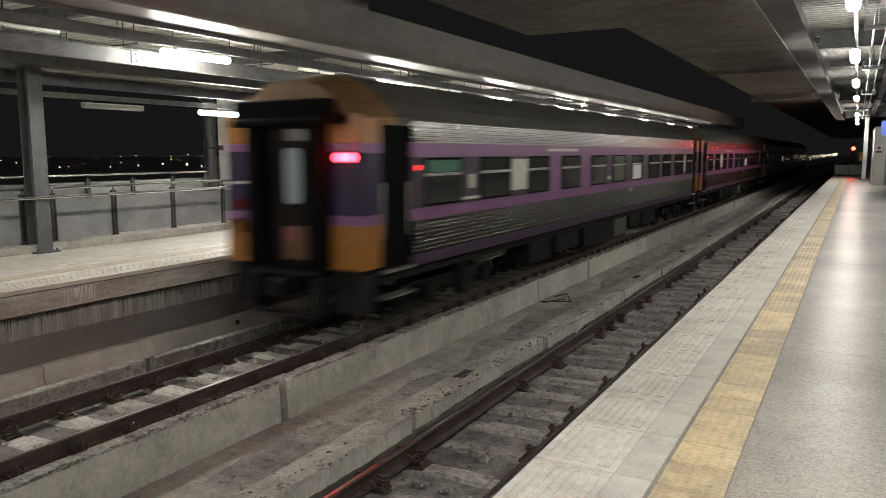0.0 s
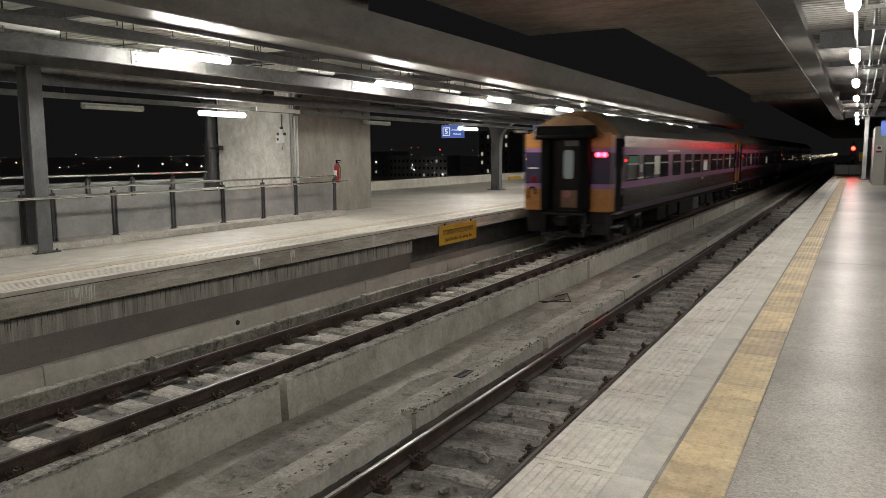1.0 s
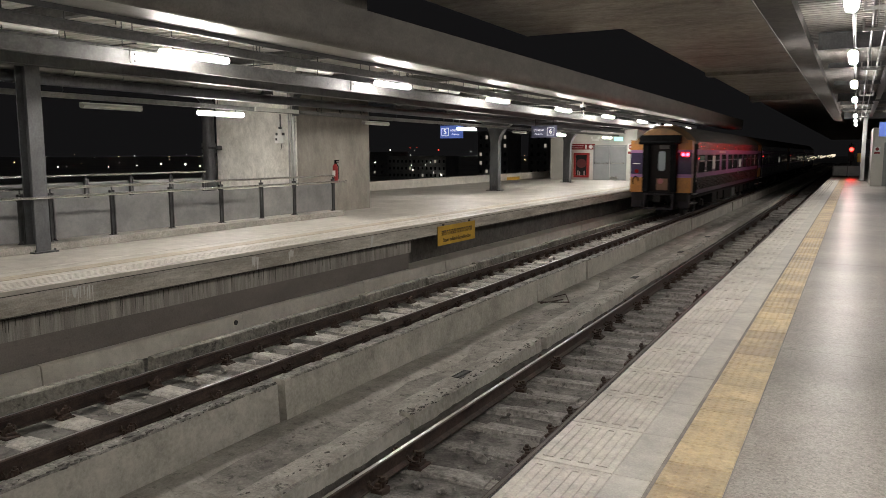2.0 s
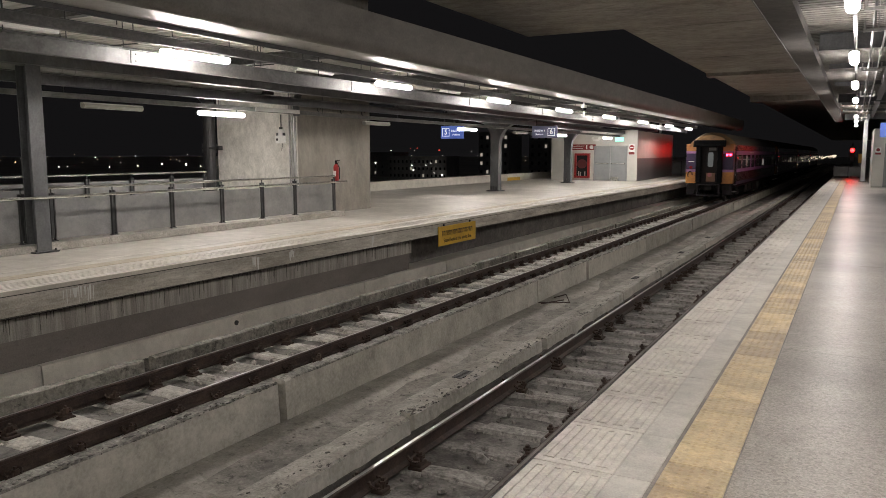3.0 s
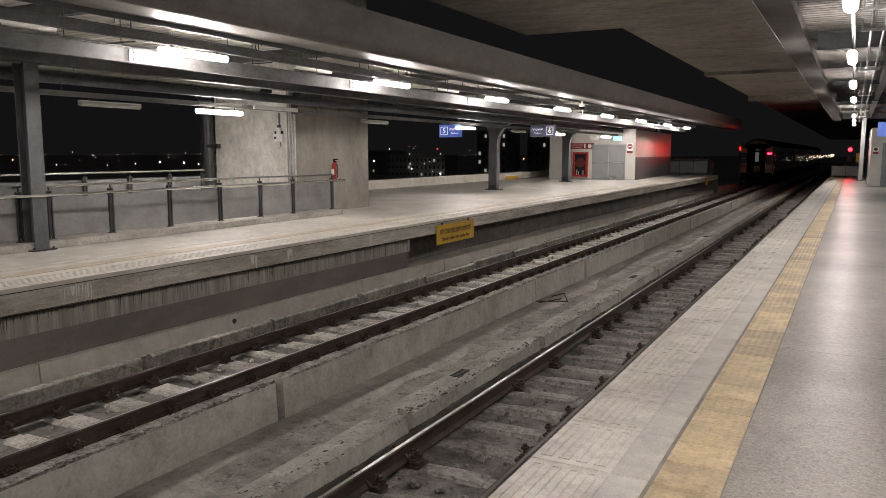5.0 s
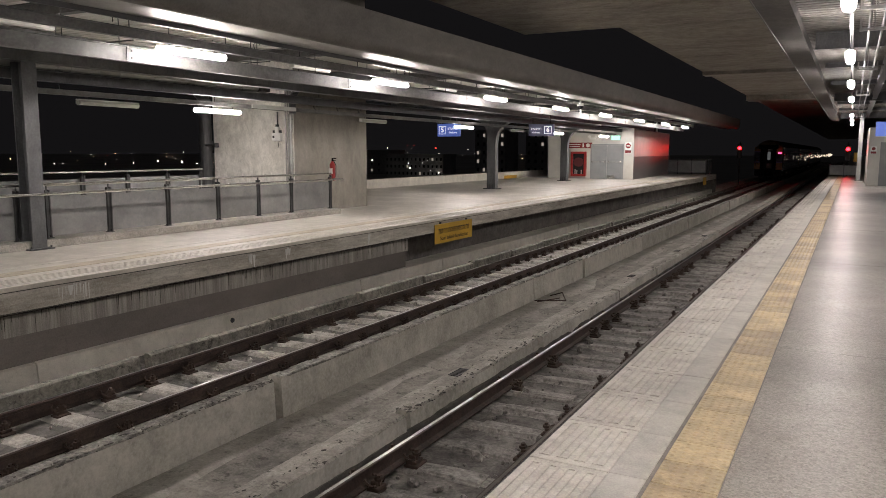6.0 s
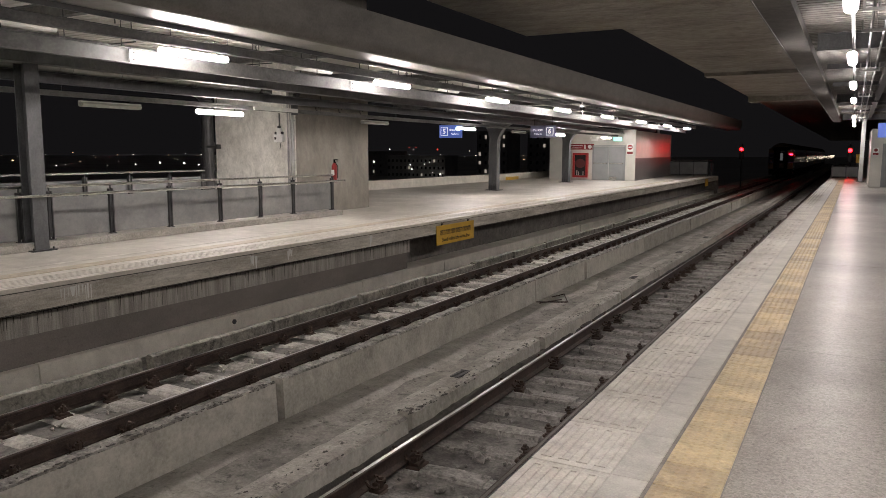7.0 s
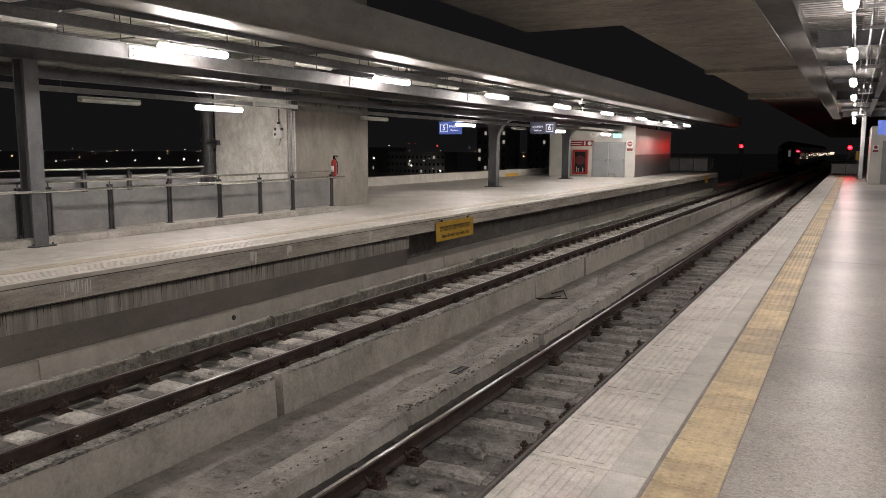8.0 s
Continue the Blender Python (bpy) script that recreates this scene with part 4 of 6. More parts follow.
# ---------------------------------------------------------------- things on the far platform
def build_pier():
    pr = thing("viaduct_pier", pose(0, 0, 0), "massive rectangular concrete viaduct pier standing on the platform", "pier", kind="structure")
    bm = B()
    box(bm, -15.4, -12.62, 15.25, 18.55, 0.0, 7.2, 0.02)
    part("shaft", bm, M_PIER, pr)
    # thin sheet that paints the pier's track side in shade
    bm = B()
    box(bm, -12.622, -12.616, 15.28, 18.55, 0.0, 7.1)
    part("shaded_side", bm, M_PIERSHADE, pr, "brown-grey pier side with its shade painted in")
    bm = B()
    prev = (-12.5, 15.10, 2.55)
    for k in range(9):
        q = math.pi / 2 * k / 8
        at = (-12.5, 15.10 + 0.42 * (1 - math.cos(q)), 2.80 + 0.42 * math.sin(q))
        cyl(bm, prev, at, 0.085, 12)
        prev = at
    cyl(bm, prev, (-12.5, 19.5, 3.20), 0.085, 12)
    part("lagged_pipe", bm, M_STEEL, pr, "thick grey pipe bending over the pier")
    bm = B()
    for y in (15.9, 16.9, 17.9):
        for k in range(8):
            p0, p1 = math.pi * 1.5 * k / 8, math.pi * 1.5 * (k + 1) / 8
            cyl(bm, (-12.4, y + 0.07 * math.cos(p0), 2.76 + 0.07 * math.sin(p0)), (-12.4, y + 0.07 * math.cos(p1), 2.76 + 0.07 * math.sin(p1)), 0.012, 5)
    part("hook", bm, M_STEEL_D, pr, "dark steel hooks")
    bm = B()
    for i, x in enumerate((-12.66, -12.74, -12.82)):
        cyl(bm, (x, 15.20, 0.1), (x, 15.20, 3.2), (0.035, 0.018, 0.018)[i], 8)
    for z in (0.9, 1.4, 2.4):
        box(bm, -12.86, -12.62, 15.21, 15.25, z, z + 0.03)
    part("conduit", bm, M_GALV, pr, "galvanised conduits")
    bm = B()
    cyl(bm, (-15.5, 15.06, 0.0), (-15.5, 15.06, 3.0), 0.16, 16)
    cyl(bm, (-15.5, 15.06, 3.0), (-16.0, 15.06, 3.45), 0.16, 16)
    for z in (1.1, 1.62, 1.78):
        cyl(bm, (-15.5, 15.06, z), (-15.5, 15.06, z + 0.1), 0.19, 16)
    cyl(bm, (-15.4, 14.95, 1.76), (-15.0, 14.95, 1.76), 0.03, 8)
    box(bm, -15.04, -14.98, 14.88, 15.02, 1.70, 1.82)
    part("downpipe", bm, M_STEEL_D, pr, "thick dark rainwater downpipe")
    # white strip paints the lamplit stretch of the lamp carrier
    bm = B()
    box(bm, -12.345, -12.30, 13.45, 15.0, 2.595, 2.685)
    part("lit_carrier_face", bm, M_WHITE, pr, "white strip standing in for the lit stretch of carrier")
    jb = thing("junction_box", pose(-13.11, 15.25, 1.87), "small grey electrical box with cables on the pier", "junction box")
    bm = B()
    box(bm, -0.14, 0.14, -0.10, 0.0, 0.0, 0.20, 0.01)
    part("body", bm, M_WHITE, jb)
    bm = B()
    box(bm, -0.05, 0.07, -0.09, 0.0, 0.20, 0.36, 0.01)
    part("upper_box", bm, M_WHITE, jb, "smaller pale upper box")
    for sx in (-0.1, 0.11):
        bm = B()
        cyl(bm, (sx, -0.05, 0.2), (sx, -0.05, 0.27), 0.035, 8)
        part("gland", bm, M_STEEL_D, jb, "black cable gland")
    bm = B()
    box(bm, -0.11, -0.05, -0.104, -0.1005, 0.07, 0.13)
    part("switch", bm, M_INK, jb, "black switch")
    bm = B()
    cyl(bm, (0.02, -0.05, 0.36), (0.02, -0.05, 0.74), 0.016, 6)
    cyl(bm, (0.01, -0.05, 0.36), (0.01, -0.05, 0.42), 0.045, 8)
    part("cable", bm, M_STEEL_D, jb)
    bm = B()
    cyl(bm, (0.02, -0.05, -0.18), (0.06, -0.05, 0.0), 0.008, 5)
    part("loose_cable", bm, M_STEEL_D, jb)


def build_extinguisher():
    ex = thing("fire_extinguisher", pose(-11.94, 15.98, 0.84) @ Matrix.Diagonal((0.85, 0.85, 0.9, 1)), "red fire extinguisher hung beside the railing", "fire extinguisher")
    bm = B()
    cyl(bm, (0, 0, 0), (0, 0, 0.48), 0.085, 14)
    cyl(bm, (0, 0, 0.48), (0, 0, 0.56), 0.085, 14, 0.03)
    part("cylinder", bm, M_RED, ex)
    bm = B()
    cyl(bm, (0, 0, 0.56), (0, 0, 0.63), 0.028, 8)
    box(bm, -0.02, 0.14, -0.015, 0.015, 0.63, 0.66)
    box(bm, -0.02, 0.12, -0.012, 0.012, 0.58, 0.595)
    part("valve", bm, M_BLACK, ex, "black valve lever")
    bm = B()
    cyl(bm, (0.04, 0.0, 0.58), (0.13, 0, 0.45), 0.012, 6)
    cyl(bm, (0.13, 0.0, 0.45), (0.12, 0, 0.12), 0.012, 6)
    part("hose", bm, M_BLACK, ex)
    bm = B()
    box(bm, -0.05, 0.055, -0.092, -0.08, 0.2, 0.36)
    part("paper_label", bm, M_WHITE, ex, "white label")
    bm = B()
    box(bm, -0.03, 0.03, -0.12, -0.088, 0.05, 0.16)
    part("bracket", bm, M_STEEL_D, ex)


def railing(name, x, ys, z0, top, second, label, panel=True):
    ra = thing(name, pose(0, 0, 0), label, "railing")
    a, b = ys[0], ys[-1]
    for y in ys:
        bm = B()
        for d in (-0.034, 0.034):
            box(bm, x - 0.03, x + 0.03, y + d - 0.011, y + d + 0.011, z0, top - 0.08)
        box(bm, x - 0.012, x + 0.012, y - 0.023, y + 0.023, z0 + 0.05, top - 0.1)
        box(bm, x - 0.05, x + 0.05, y - 0.06, y + 0.06, z0, z0 + 0.012)
        cyl(bm, (x, y, top - 0.08), (x, y, top), 0.014, 6)
        part("post", bm, M_STEEL_D, ra)
    bm = B()
    cyl(bm, (x, a - 0.3, top), (x, b + 0.05, top), 0.024, 10)
    part("top_rail", bm, M_CHROME, ra, "shiny stainless handrail")
    if second:
        bm = B()
        cyl(bm, (x + 0.38, a - 0.3, top - second), (x + 0.38, b + 0.05, top - second), 0.025, 10)
        for y in ys:
            cyl(bm, (x, y, top - second - 0.05), (x + 0.38, y, top - second), 0.01, 6)
        part("lower_rail", bm, M_CHROME, ra, "shiny stainless handrail")
    if panel:
        for y, y2 in zip(ys[:-1], ys[1:]):
            bm = B()
            box(bm, x - 0.006, x + 0.006, y + 0.06, y2 - 0.06, z0 + 0.03, top - 0.2)
            part("panel", bm, M_MESH, ra, "grey perforated infill panel")
    return ra


def build_railings():
    bm = B()
    box(bm, -12.15, -11.62, Y0, 15.9, 0.0, 0.13, 0.012)
    solid("railing_plinth", bm, M_PEBBLE, "low pebbly concrete plinth under the railing", "plinth", kind="structure")
    ys = [y for y in (-2.4, -1.15, 0.1, 1.35, 2.6, 3.85, 5.1, 6.3, 7.42, 7.95, 9.15, 10.5, 11.85, 13.1, 14.25, 15.8)]
    railing("railing", -11.9, ys, 0.13, 1.03, 0.13, "grey post railing with mesh panels and stainless handrails")
    bm = B()
    box(bm, -14.75, -14.55, Y0, 13.95, -0.1, 1.0, 0.01)
    solid("stair_wall", bm, M_GREYPANEL2, "smooth grey low wall around the stairwell", "low wall", kind="structure")
    railing("railing", -14.5, [y - 0.02 for y in (0.8, 2.0, 3.2, 4.4, 5.6, 6.8, 8.0, 9.3, 10.55, 11.7, 12.85, 13.9)], 0.6, 1.15, 0, "dark post railing with a stainless handrail above a low wall", panel=False)
    # platform end
    railing("end_railing", -9.3, [58.3, 59.4], 0, 1.1, 0, "dark mesh railing at the platform end")
    er = thing("end_fence", pose(0, 0, 0), "dark mesh fence across the platform end", "fence")
    for i in range(5):
        bm = B()
        box(bm, -13.4 + i, -13.34 + i, 57.5, 57.56, 0, 1.075)
        part("post", bm, M_STEEL_D, er)
    for i in range(4):
        bm = B()
        box(bm, -13.33 + i, -12.41 + i, 57.52, 57.54, 0.12, 1.0)
        part("panel", bm, M_MESH, er)
    bm = B()
    cyl(bm, (-13.5, 57.53, 1.1), (-9.3, 57.53, 1.1), 0.025, 8)
    part("top_rail", bm, M_CHROME, er)


def build_signs():
    def hanging(x, y, z, w, hgt, num, right, label, face):
        s = thing("platform_sign", pose(x, y, z), label, "sign", "hanging platform signs")
        bm = B()
        box(bm, -w / 2, w / 2, -0.05, 0.05, -hgt / 2, hgt / 2, 0.01)
        part("board", bm, face, s, "blue board")
        for sx in (-0.35 * w, 0.35 * w):
            bm = B()
            cyl(bm, (sx, 0, hgt / 2), (sx, 0, 3.8 - z), 0.015, 6)
            part("hanger", bm, M_STEEL_D, s)
        k = 1 if right else -1
        cx = k * w * 0.27
        bm = B()
        q = hgt * 0.32
        for a in (box(bm, cx - q, cx + q, -0.056, -0.051, q - 0.02, q), box(bm, cx - q, cx + q, -0.056, -0.051, -q, -q + 0.02),
                  box(bm, cx - q, cx - q + 0.02, -0.056, -0.051, -q + 0.02, q - 0.02), box(bm, cx + q - 0.02, cx + q, -0.056, -0.051, -q + 0.02, q - 0.02)):
            pass
        part("number_frame", bm, M_SIGNWHITE, s, "white square outline")
        lettering(num, hgt * 0.55, M_SIGNWHITE, s, pose(cx, -0.054, 0, 90, 0, 0), "number", 0.004)
        lettering("ชานชาลา", hgt * 0.27, M_SIGNWHITE, s, pose(-k * w * 0.2, -0.054, hgt * 0.12, 90, 0, 0), "lettering")
        lettering("Platform", hgt * 0.2, M_SIGNWHITE, s, pose(-k * w * 0.2, -0.054, -hgt * 0.2, 90, 0, 0), "lettering")
    hanging(-15.95, 30.0, 2.56, 1.12, 0.56, "5", False, "blue lit hanging platform sign with a white 5", M_BLUESIGN)
    hanging(-11.55, 30.0, 2.51, 1.12, 0.50, "6", True, "blue hanging platform sign with a white 6", M_SIGN_DIM)
    s = thing("edge_sign", pose(XF + 0.05, 16.6, -0.37, 0, 0, 0), "yellow warning sign board fixed to the platform edge", "sign")
    bm = B()
    box(bm, -0.008, 0.008, -1.0, 1.0, -0.235, 0.235, 0.004)
    part("board", bm, M_SIGNY, s)
    lettering("Stand behind the white line", 0.135, M_INK, s, pose(0.011, 0, -0.12, 90, 0, 90), "lettering")
    bm = B()
    rnd = random.Random(3)
    y = -0.82
    while y < 0.78:
        w = rnd.uniform(0.035, 0.06)
        box(bm, 0.0085, 0.011, y, y + w * 0.35, 0.0, 0.12)
        box(bm, 0.0085, 0.011, y + w * 0.35, y + w, 0.09, 0.12)
        box(bm, 0.0085, 0.011, y + w, y + w * 1.3, 0.0, 0.12)
        y += w * 1.3 + 0.03
    part("script_line", bm, M_INK, s, "line of dark unreadable script")
    bm = B()
    for y in (-0.7, 0.7):
        box(bm, -0.04, -0.009, y, y + 0.05, -0.2, 0.28)
    part("bracket", bm, M_STEEL_D, s)


def build_room():
    rm = thing("equipment_room", pose(0, 0, 0), "small cream and grey panelled equipment room on the platform", "room", kind="structure")
    x0, x1, y0, y1, z1 = -16.6, -11.3, 44.3, 57.2, 2.95

    def upright(bm, plan, z0, z1_):
        lo = [bm.verts.new((x, y, z0)) for x, y in plan]
        hi = [bm.verts.new((x, y, z1_)) for x, y in plan]
        for i in range(len(plan)):
            j = (i + 1) % len(plan)
            bm.faces.new((lo[i], lo[j], hi[j], hi[i]))
        bm.faces.new(lo[::-1])
        bm.faces.new(hi)
    # the track side is turned slightly askew to catch the red signal's reflection
    xe = x1 - (y1 - y0) * math.tan(radians(3.0))
    bm = B()
    upright(bm, [(x0, y0 + 0.02), (x1, y0 + 0.02), (xe, y1), (x0, y1)], 1.34, z1)
    part("upper_wall", bm, M_CREAM, rm, "glossy cream upper wall panel")
    bm = B()
    upright(bm, [(x0, y0 + 0.02), (x1 + 0.004, y0 + 0.02), (xe + 0.004, y1), (x0, y1)], 0, 1.338)
    part("lower_wall", bm, M_GREYPANEL, rm, "glossy dark grey lower wall panel")
    bm = B()
    box(bm, x0, x1 + 0.006, y0, y0 + 0.018, 0.0, z1)
    part("front_panel", bm, M_CREAM, rm, "pale front panel")
    bm = B()
    box(bm, x0 - 0.05, x1 + 0.05, y0 - 0.04, y0 + 0.02, z1 + 0.001, z1 + 0.04)
    part("roof_trim", bm, M_CREAM, rm)
    for k in range(3):
        bm = B()
        xk, yk = x1 - 0.25 + (xe - x1) * k / 3 - 0.1, y0 + 0.5 + (y1 - y0) * k / 3
        for d in (0.0, 0.35):
            cyl(bm, (xk, yk + d, z1), (xk, yk + d, 3.82), 0.035, 8)
        part("roof_riser", bm, M_GALV, rm, "grey pipes rising from the roof")
    door = thing("double_door", pose(-12.88, y0, 0), "closed grey steel double door with push bars", "door", kind="structure")
    bm = B()
    for a, b, c, d in ((-1.0, -0.94, 0, 2.08), (0.94, 1.0, 0, 2.08), (-0.94, 0.94, 2.02, 2.08)):
        box(bm, a, b, -0.05, -0.0, c, d)
    part("frame", bm, M_DOOR, door)
    for s in (-1, 1):
        bm = B()
        box(bm, min(s * 0.012, s * 0.93), max(s * 0.012, s * 0.93), -0.04, -0.002, 0.01, 2.01, 0.004)
        leaf = part("leaf", bm, M_DOOR, door)
        bm = B()
        cyl(bm, (s * 0.12, -0.09, 1.02), (s * 0.86, -0.09, 1.02), 0.02, 8)
        box(bm, s * 0.5 - 0.42, s * 0.5 - 0.36, -0.09, -0.04, 0.98, 1.06)
        box(bm, s * 0.5 + 0.34, s * 0.5 + 0.4, -0.09, -0.04, 0.98, 1.06)
        part("push_bar", bm, M_CHROME, leaf, "steel push bar")
    bm = B()
    box(bm, 0.05, 0.5, -0.046, -0.0405, 0.02, 0.22)
    part("kick_plate", bm, M_CHROME, door, "bright kick plate")
    ex = thing("exit_sign", pose(-12.35, y0 - 0.06, 2.44), "small glowing green exit sign over the door", "exit sign")
    bm = B()
    box(bm, -0.27, 0.27, -0.03, 0.055, -0.13, 0.13, 0.01)
    part("box", bm, M_WHITE, ex)
    bm = B()
    box(bm, -0.25, 0.25, -0.036, -0.031, -0.11, 0.11)
    part("face", bm, M_EXIT, ex, "glowing pale green face")
    em = thing("emergency_light", pose(-13.75, y0 - 0.08, 2.42), "small unlit twin-head emergency light", "emergency light")
    bm = B()
    box(bm, -0.2, 0.2, -0.03, 0.06, -0.07, 0.05, 0.01)
    for s in (-0.2, 0.2):
        cyl(bm, (s, -0.06, 0.1), (s, 0.02, 0.1), 0.08, 10)
    part("body", bm, M_WHITE, em)
    ns = thing("no_entry_sign", pose(-11.62, y0 - 0.012, 1.85), "white sign with a red no-entry disc and a red bar", "sign")
    bm = B()
    box(bm, -0.19, 0.19, -0.008, 0.008, -0.32, 0.32)
    part("board", bm, M_WHITE, ns)
    bm = B()
    cyl(bm, (0, -0.0085, 0.12), (0, -0.013, 0.12), 0.15, 20)
    part("disc", bm, M_RED, ns, "red disc")
    bm = B()
    box(bm, -0.1, 0.1, -0.018, -0.0135, 0.09, 0.15)
    part("disc_bar", bm, M_WHITE, ns)
    bm = B()
    box(bm, -0.17, 0.17, -0.012, -0.0085, -0.29, -0.14)
    part("text_bar", bm, M_MAROON, ns, "red text bar")
    hc = thing("hose_cabinet", pose(-14.58, y0 - 0.0, 0.16) @ Matrix.Diagonal((0.93, 1, 0.84, 1)), "red fire hose cabinet with a dark glass door", "fire cabinet")
    bm = B()
    for a, b, c, d in ((-0.5, -0.37, 0, 1.75), (0.37, 0.5, 0, 1.75), (-0.37, 0.37, 0, 0.14), (-0.37, 0.37, 1.6, 1.75)):
        box(bm, a, b, -0.2, 0, c, d)
    part("frame", bm, M_RED, hc)
    bm = B()
    box(bm, -0.37, 0.37, -0.15, -0.13, 0.14, 1.6)
    part("glass", bm, M_DARKGLASS, hc)
    bm = B()
    cyl(bm, (0, -0.152, 1.0), (0, -0.165, 1.0), 0.33, 20)
    part("hose_reel", bm, M_REEL, hc, "coiled red hose reel")
    for x, h in ((-0.22, 0.34), (-0.1, 0.26), (0.2, 0.3)):
        bm = B()
        cyl(bm, (x, -0.153, 0.15), (x, -0.153, 0.15 + h), 0.035, 8)
        part("nozzle", bm, M_GALV, hc, "pale metal nozzle behind the glass")
    hb = thing("hose_board", pose(-14.55, y0 - 0.02, 2.0), "maroon board with white print over the hose cabinet", "sign")
    bm = B()
    box(bm, -0.75, 0.75, -0.015, 0.015, -0.17, 0.17)
    part("board", bm, M_MAROON, hb)
    bm = B()
    for x0_, x1_, z in ((-0.68, 0.05, 0.05), (-0.64, -0.02, -0.08)):
        box(bm, x0_, x1_, -0.02, -0.0155, z, z + 0.028)
    box(bm, 0.16, 0.24, -0.02, -0.0155, -0.12, 0.12)
    cyl(bm, (0.5, -0.0155, 0), (0.5, -0.02, 0), 0.12, 16)
    part("print", bm, M_WHITE, hb)


def build_near_end():
    bo = thing("platform_booth", pose(0.65, 42.0, 0), "pale panelled booth on the near platform", "booth")
    bm = B()
    box(bm, 0, 2.6, 0, 6.0, 0, 2.8, 0.03)
    part("wall", bm, M_CREAM, bo)
    bm = B()
    box(bm, 0.5, 1.4, -0.03, 0.0, 0.01, 2.1)
    part("door", bm, M_DOOR, bo, "grey door")
    bm = B()
    box(bm, 0.09, 0.35, -0.012, 0.0, 1.55, 1.9)
    part("notice", bm, M_WHITE, bo, "white notice")
    bm = B()
    box(bm, 0.1, 0.34, -0.015, -0.0125, 1.56, 1.66)
    cyl(bm, (0.22, -0.0125, 1.79), (0.22, -0.016, 1.79), 0.08, 14)
    part("notice_print", bm, M_MAROON, bo, "red print")
    bm = B()
    box(bm, 0.75, 1.15, -0.08, -0.0, 2.3, 2.5)
    part("exit_light", bm, M_EXIT, bo, "glowing green exit light")
    bs = thing("blue_board", pose(1.13, 39.0, 2.65), "blue hanging board over the near platform", "sign")
    bm = B()
    box(bm, -0.3, 0.7, -0.04, 0.04, -0.32, 0.32, 0.01)
    part("board", bm, M_BLUESIGN, bs)
    bm = B()
    cyl(bm, (0.2, 0, 0.32), (0.2, 0, 1.32), 0.015, 6)
    part("hanger", bm, M_STEEL_D, bs)
    yb = thing("yellow_box", pose(0.2, 57.6, 0), "bright yellow cabinet on a grey post at the platform end", "cabinet")
    bm = B()
    box(bm, -0.14, 0.14, -0.1, 0.1, 1.0, 1.6, 0.02)
    part("body", bm, M_SIGNY, yb)
    bm = B()
    cyl(bm, (0, 0, 0), (0, 0, 1.0), 0.04, 8)
    part("post", bm, M_STEEL_D, yb)
    fe = thing("end_fence", pose(0, 0, 0), "dark mesh fence across the platform end", "fence")
    bm = B()
    box(bm, -1.35, 0.5, 57.3, 57.33, 0.1, 0.75)
    part("panel", bm, M_MESH, fe)
    for x in (-1.35, -0.5, 0.4):
        bm = B()
        box(bm, x, x + 0.06, 57.27, 57.36, 0, 0.85)
        part("post", bm, M_STEEL_D, fe)


def signal(x, y, z, r, label):
    s = thing("railway_signal", pose(x, y, 0), label, "railway signal", "red signals")
    bm = B()
    cyl(bm, (0, 0.15, ZB), (0, 0.15, z + 0.5), 0.06, 8)
    part("post", bm, M_STEEL_D, s)
    bm = B()
    box(bm, -0.185, 0.185, -0.05, 0.1, z - 0.85, z + 0.32, 0.04)
    part("head", bm, M_STEEL_D, s)
    bm = B()
    cyl(bm, (0, -0.055, z), (0, -0.075, z), r, 16)
    part("lens", bm, M_SIGNALRED, s, "glowing red lens")
    bm = B()
    for k in range(14):
        p0, p1 = 2 * math.pi * k / 16 - 0.4, 2 * math.pi * (k + 1) / 16 - 0.4
        ring = [((r + w) * math.cos(p), v, z + (r + w) * math.sin(p)) for p in (p0, p1) for w in (0.02, 0.035) for v in (-0.36, -0.05)]
        vs = [bm.verts.new(q) for q in ring]
        for f in ((0, 1, 5, 4), (2, 6, 7, 3), (0, 4, 6, 2), (1, 3, 7, 5), (0, 2, 3, 1), (4, 5, 7, 6)):
            bm.faces.new([vs[i] for i in f])
    part("hood", bm, M_STEEL_D, s)


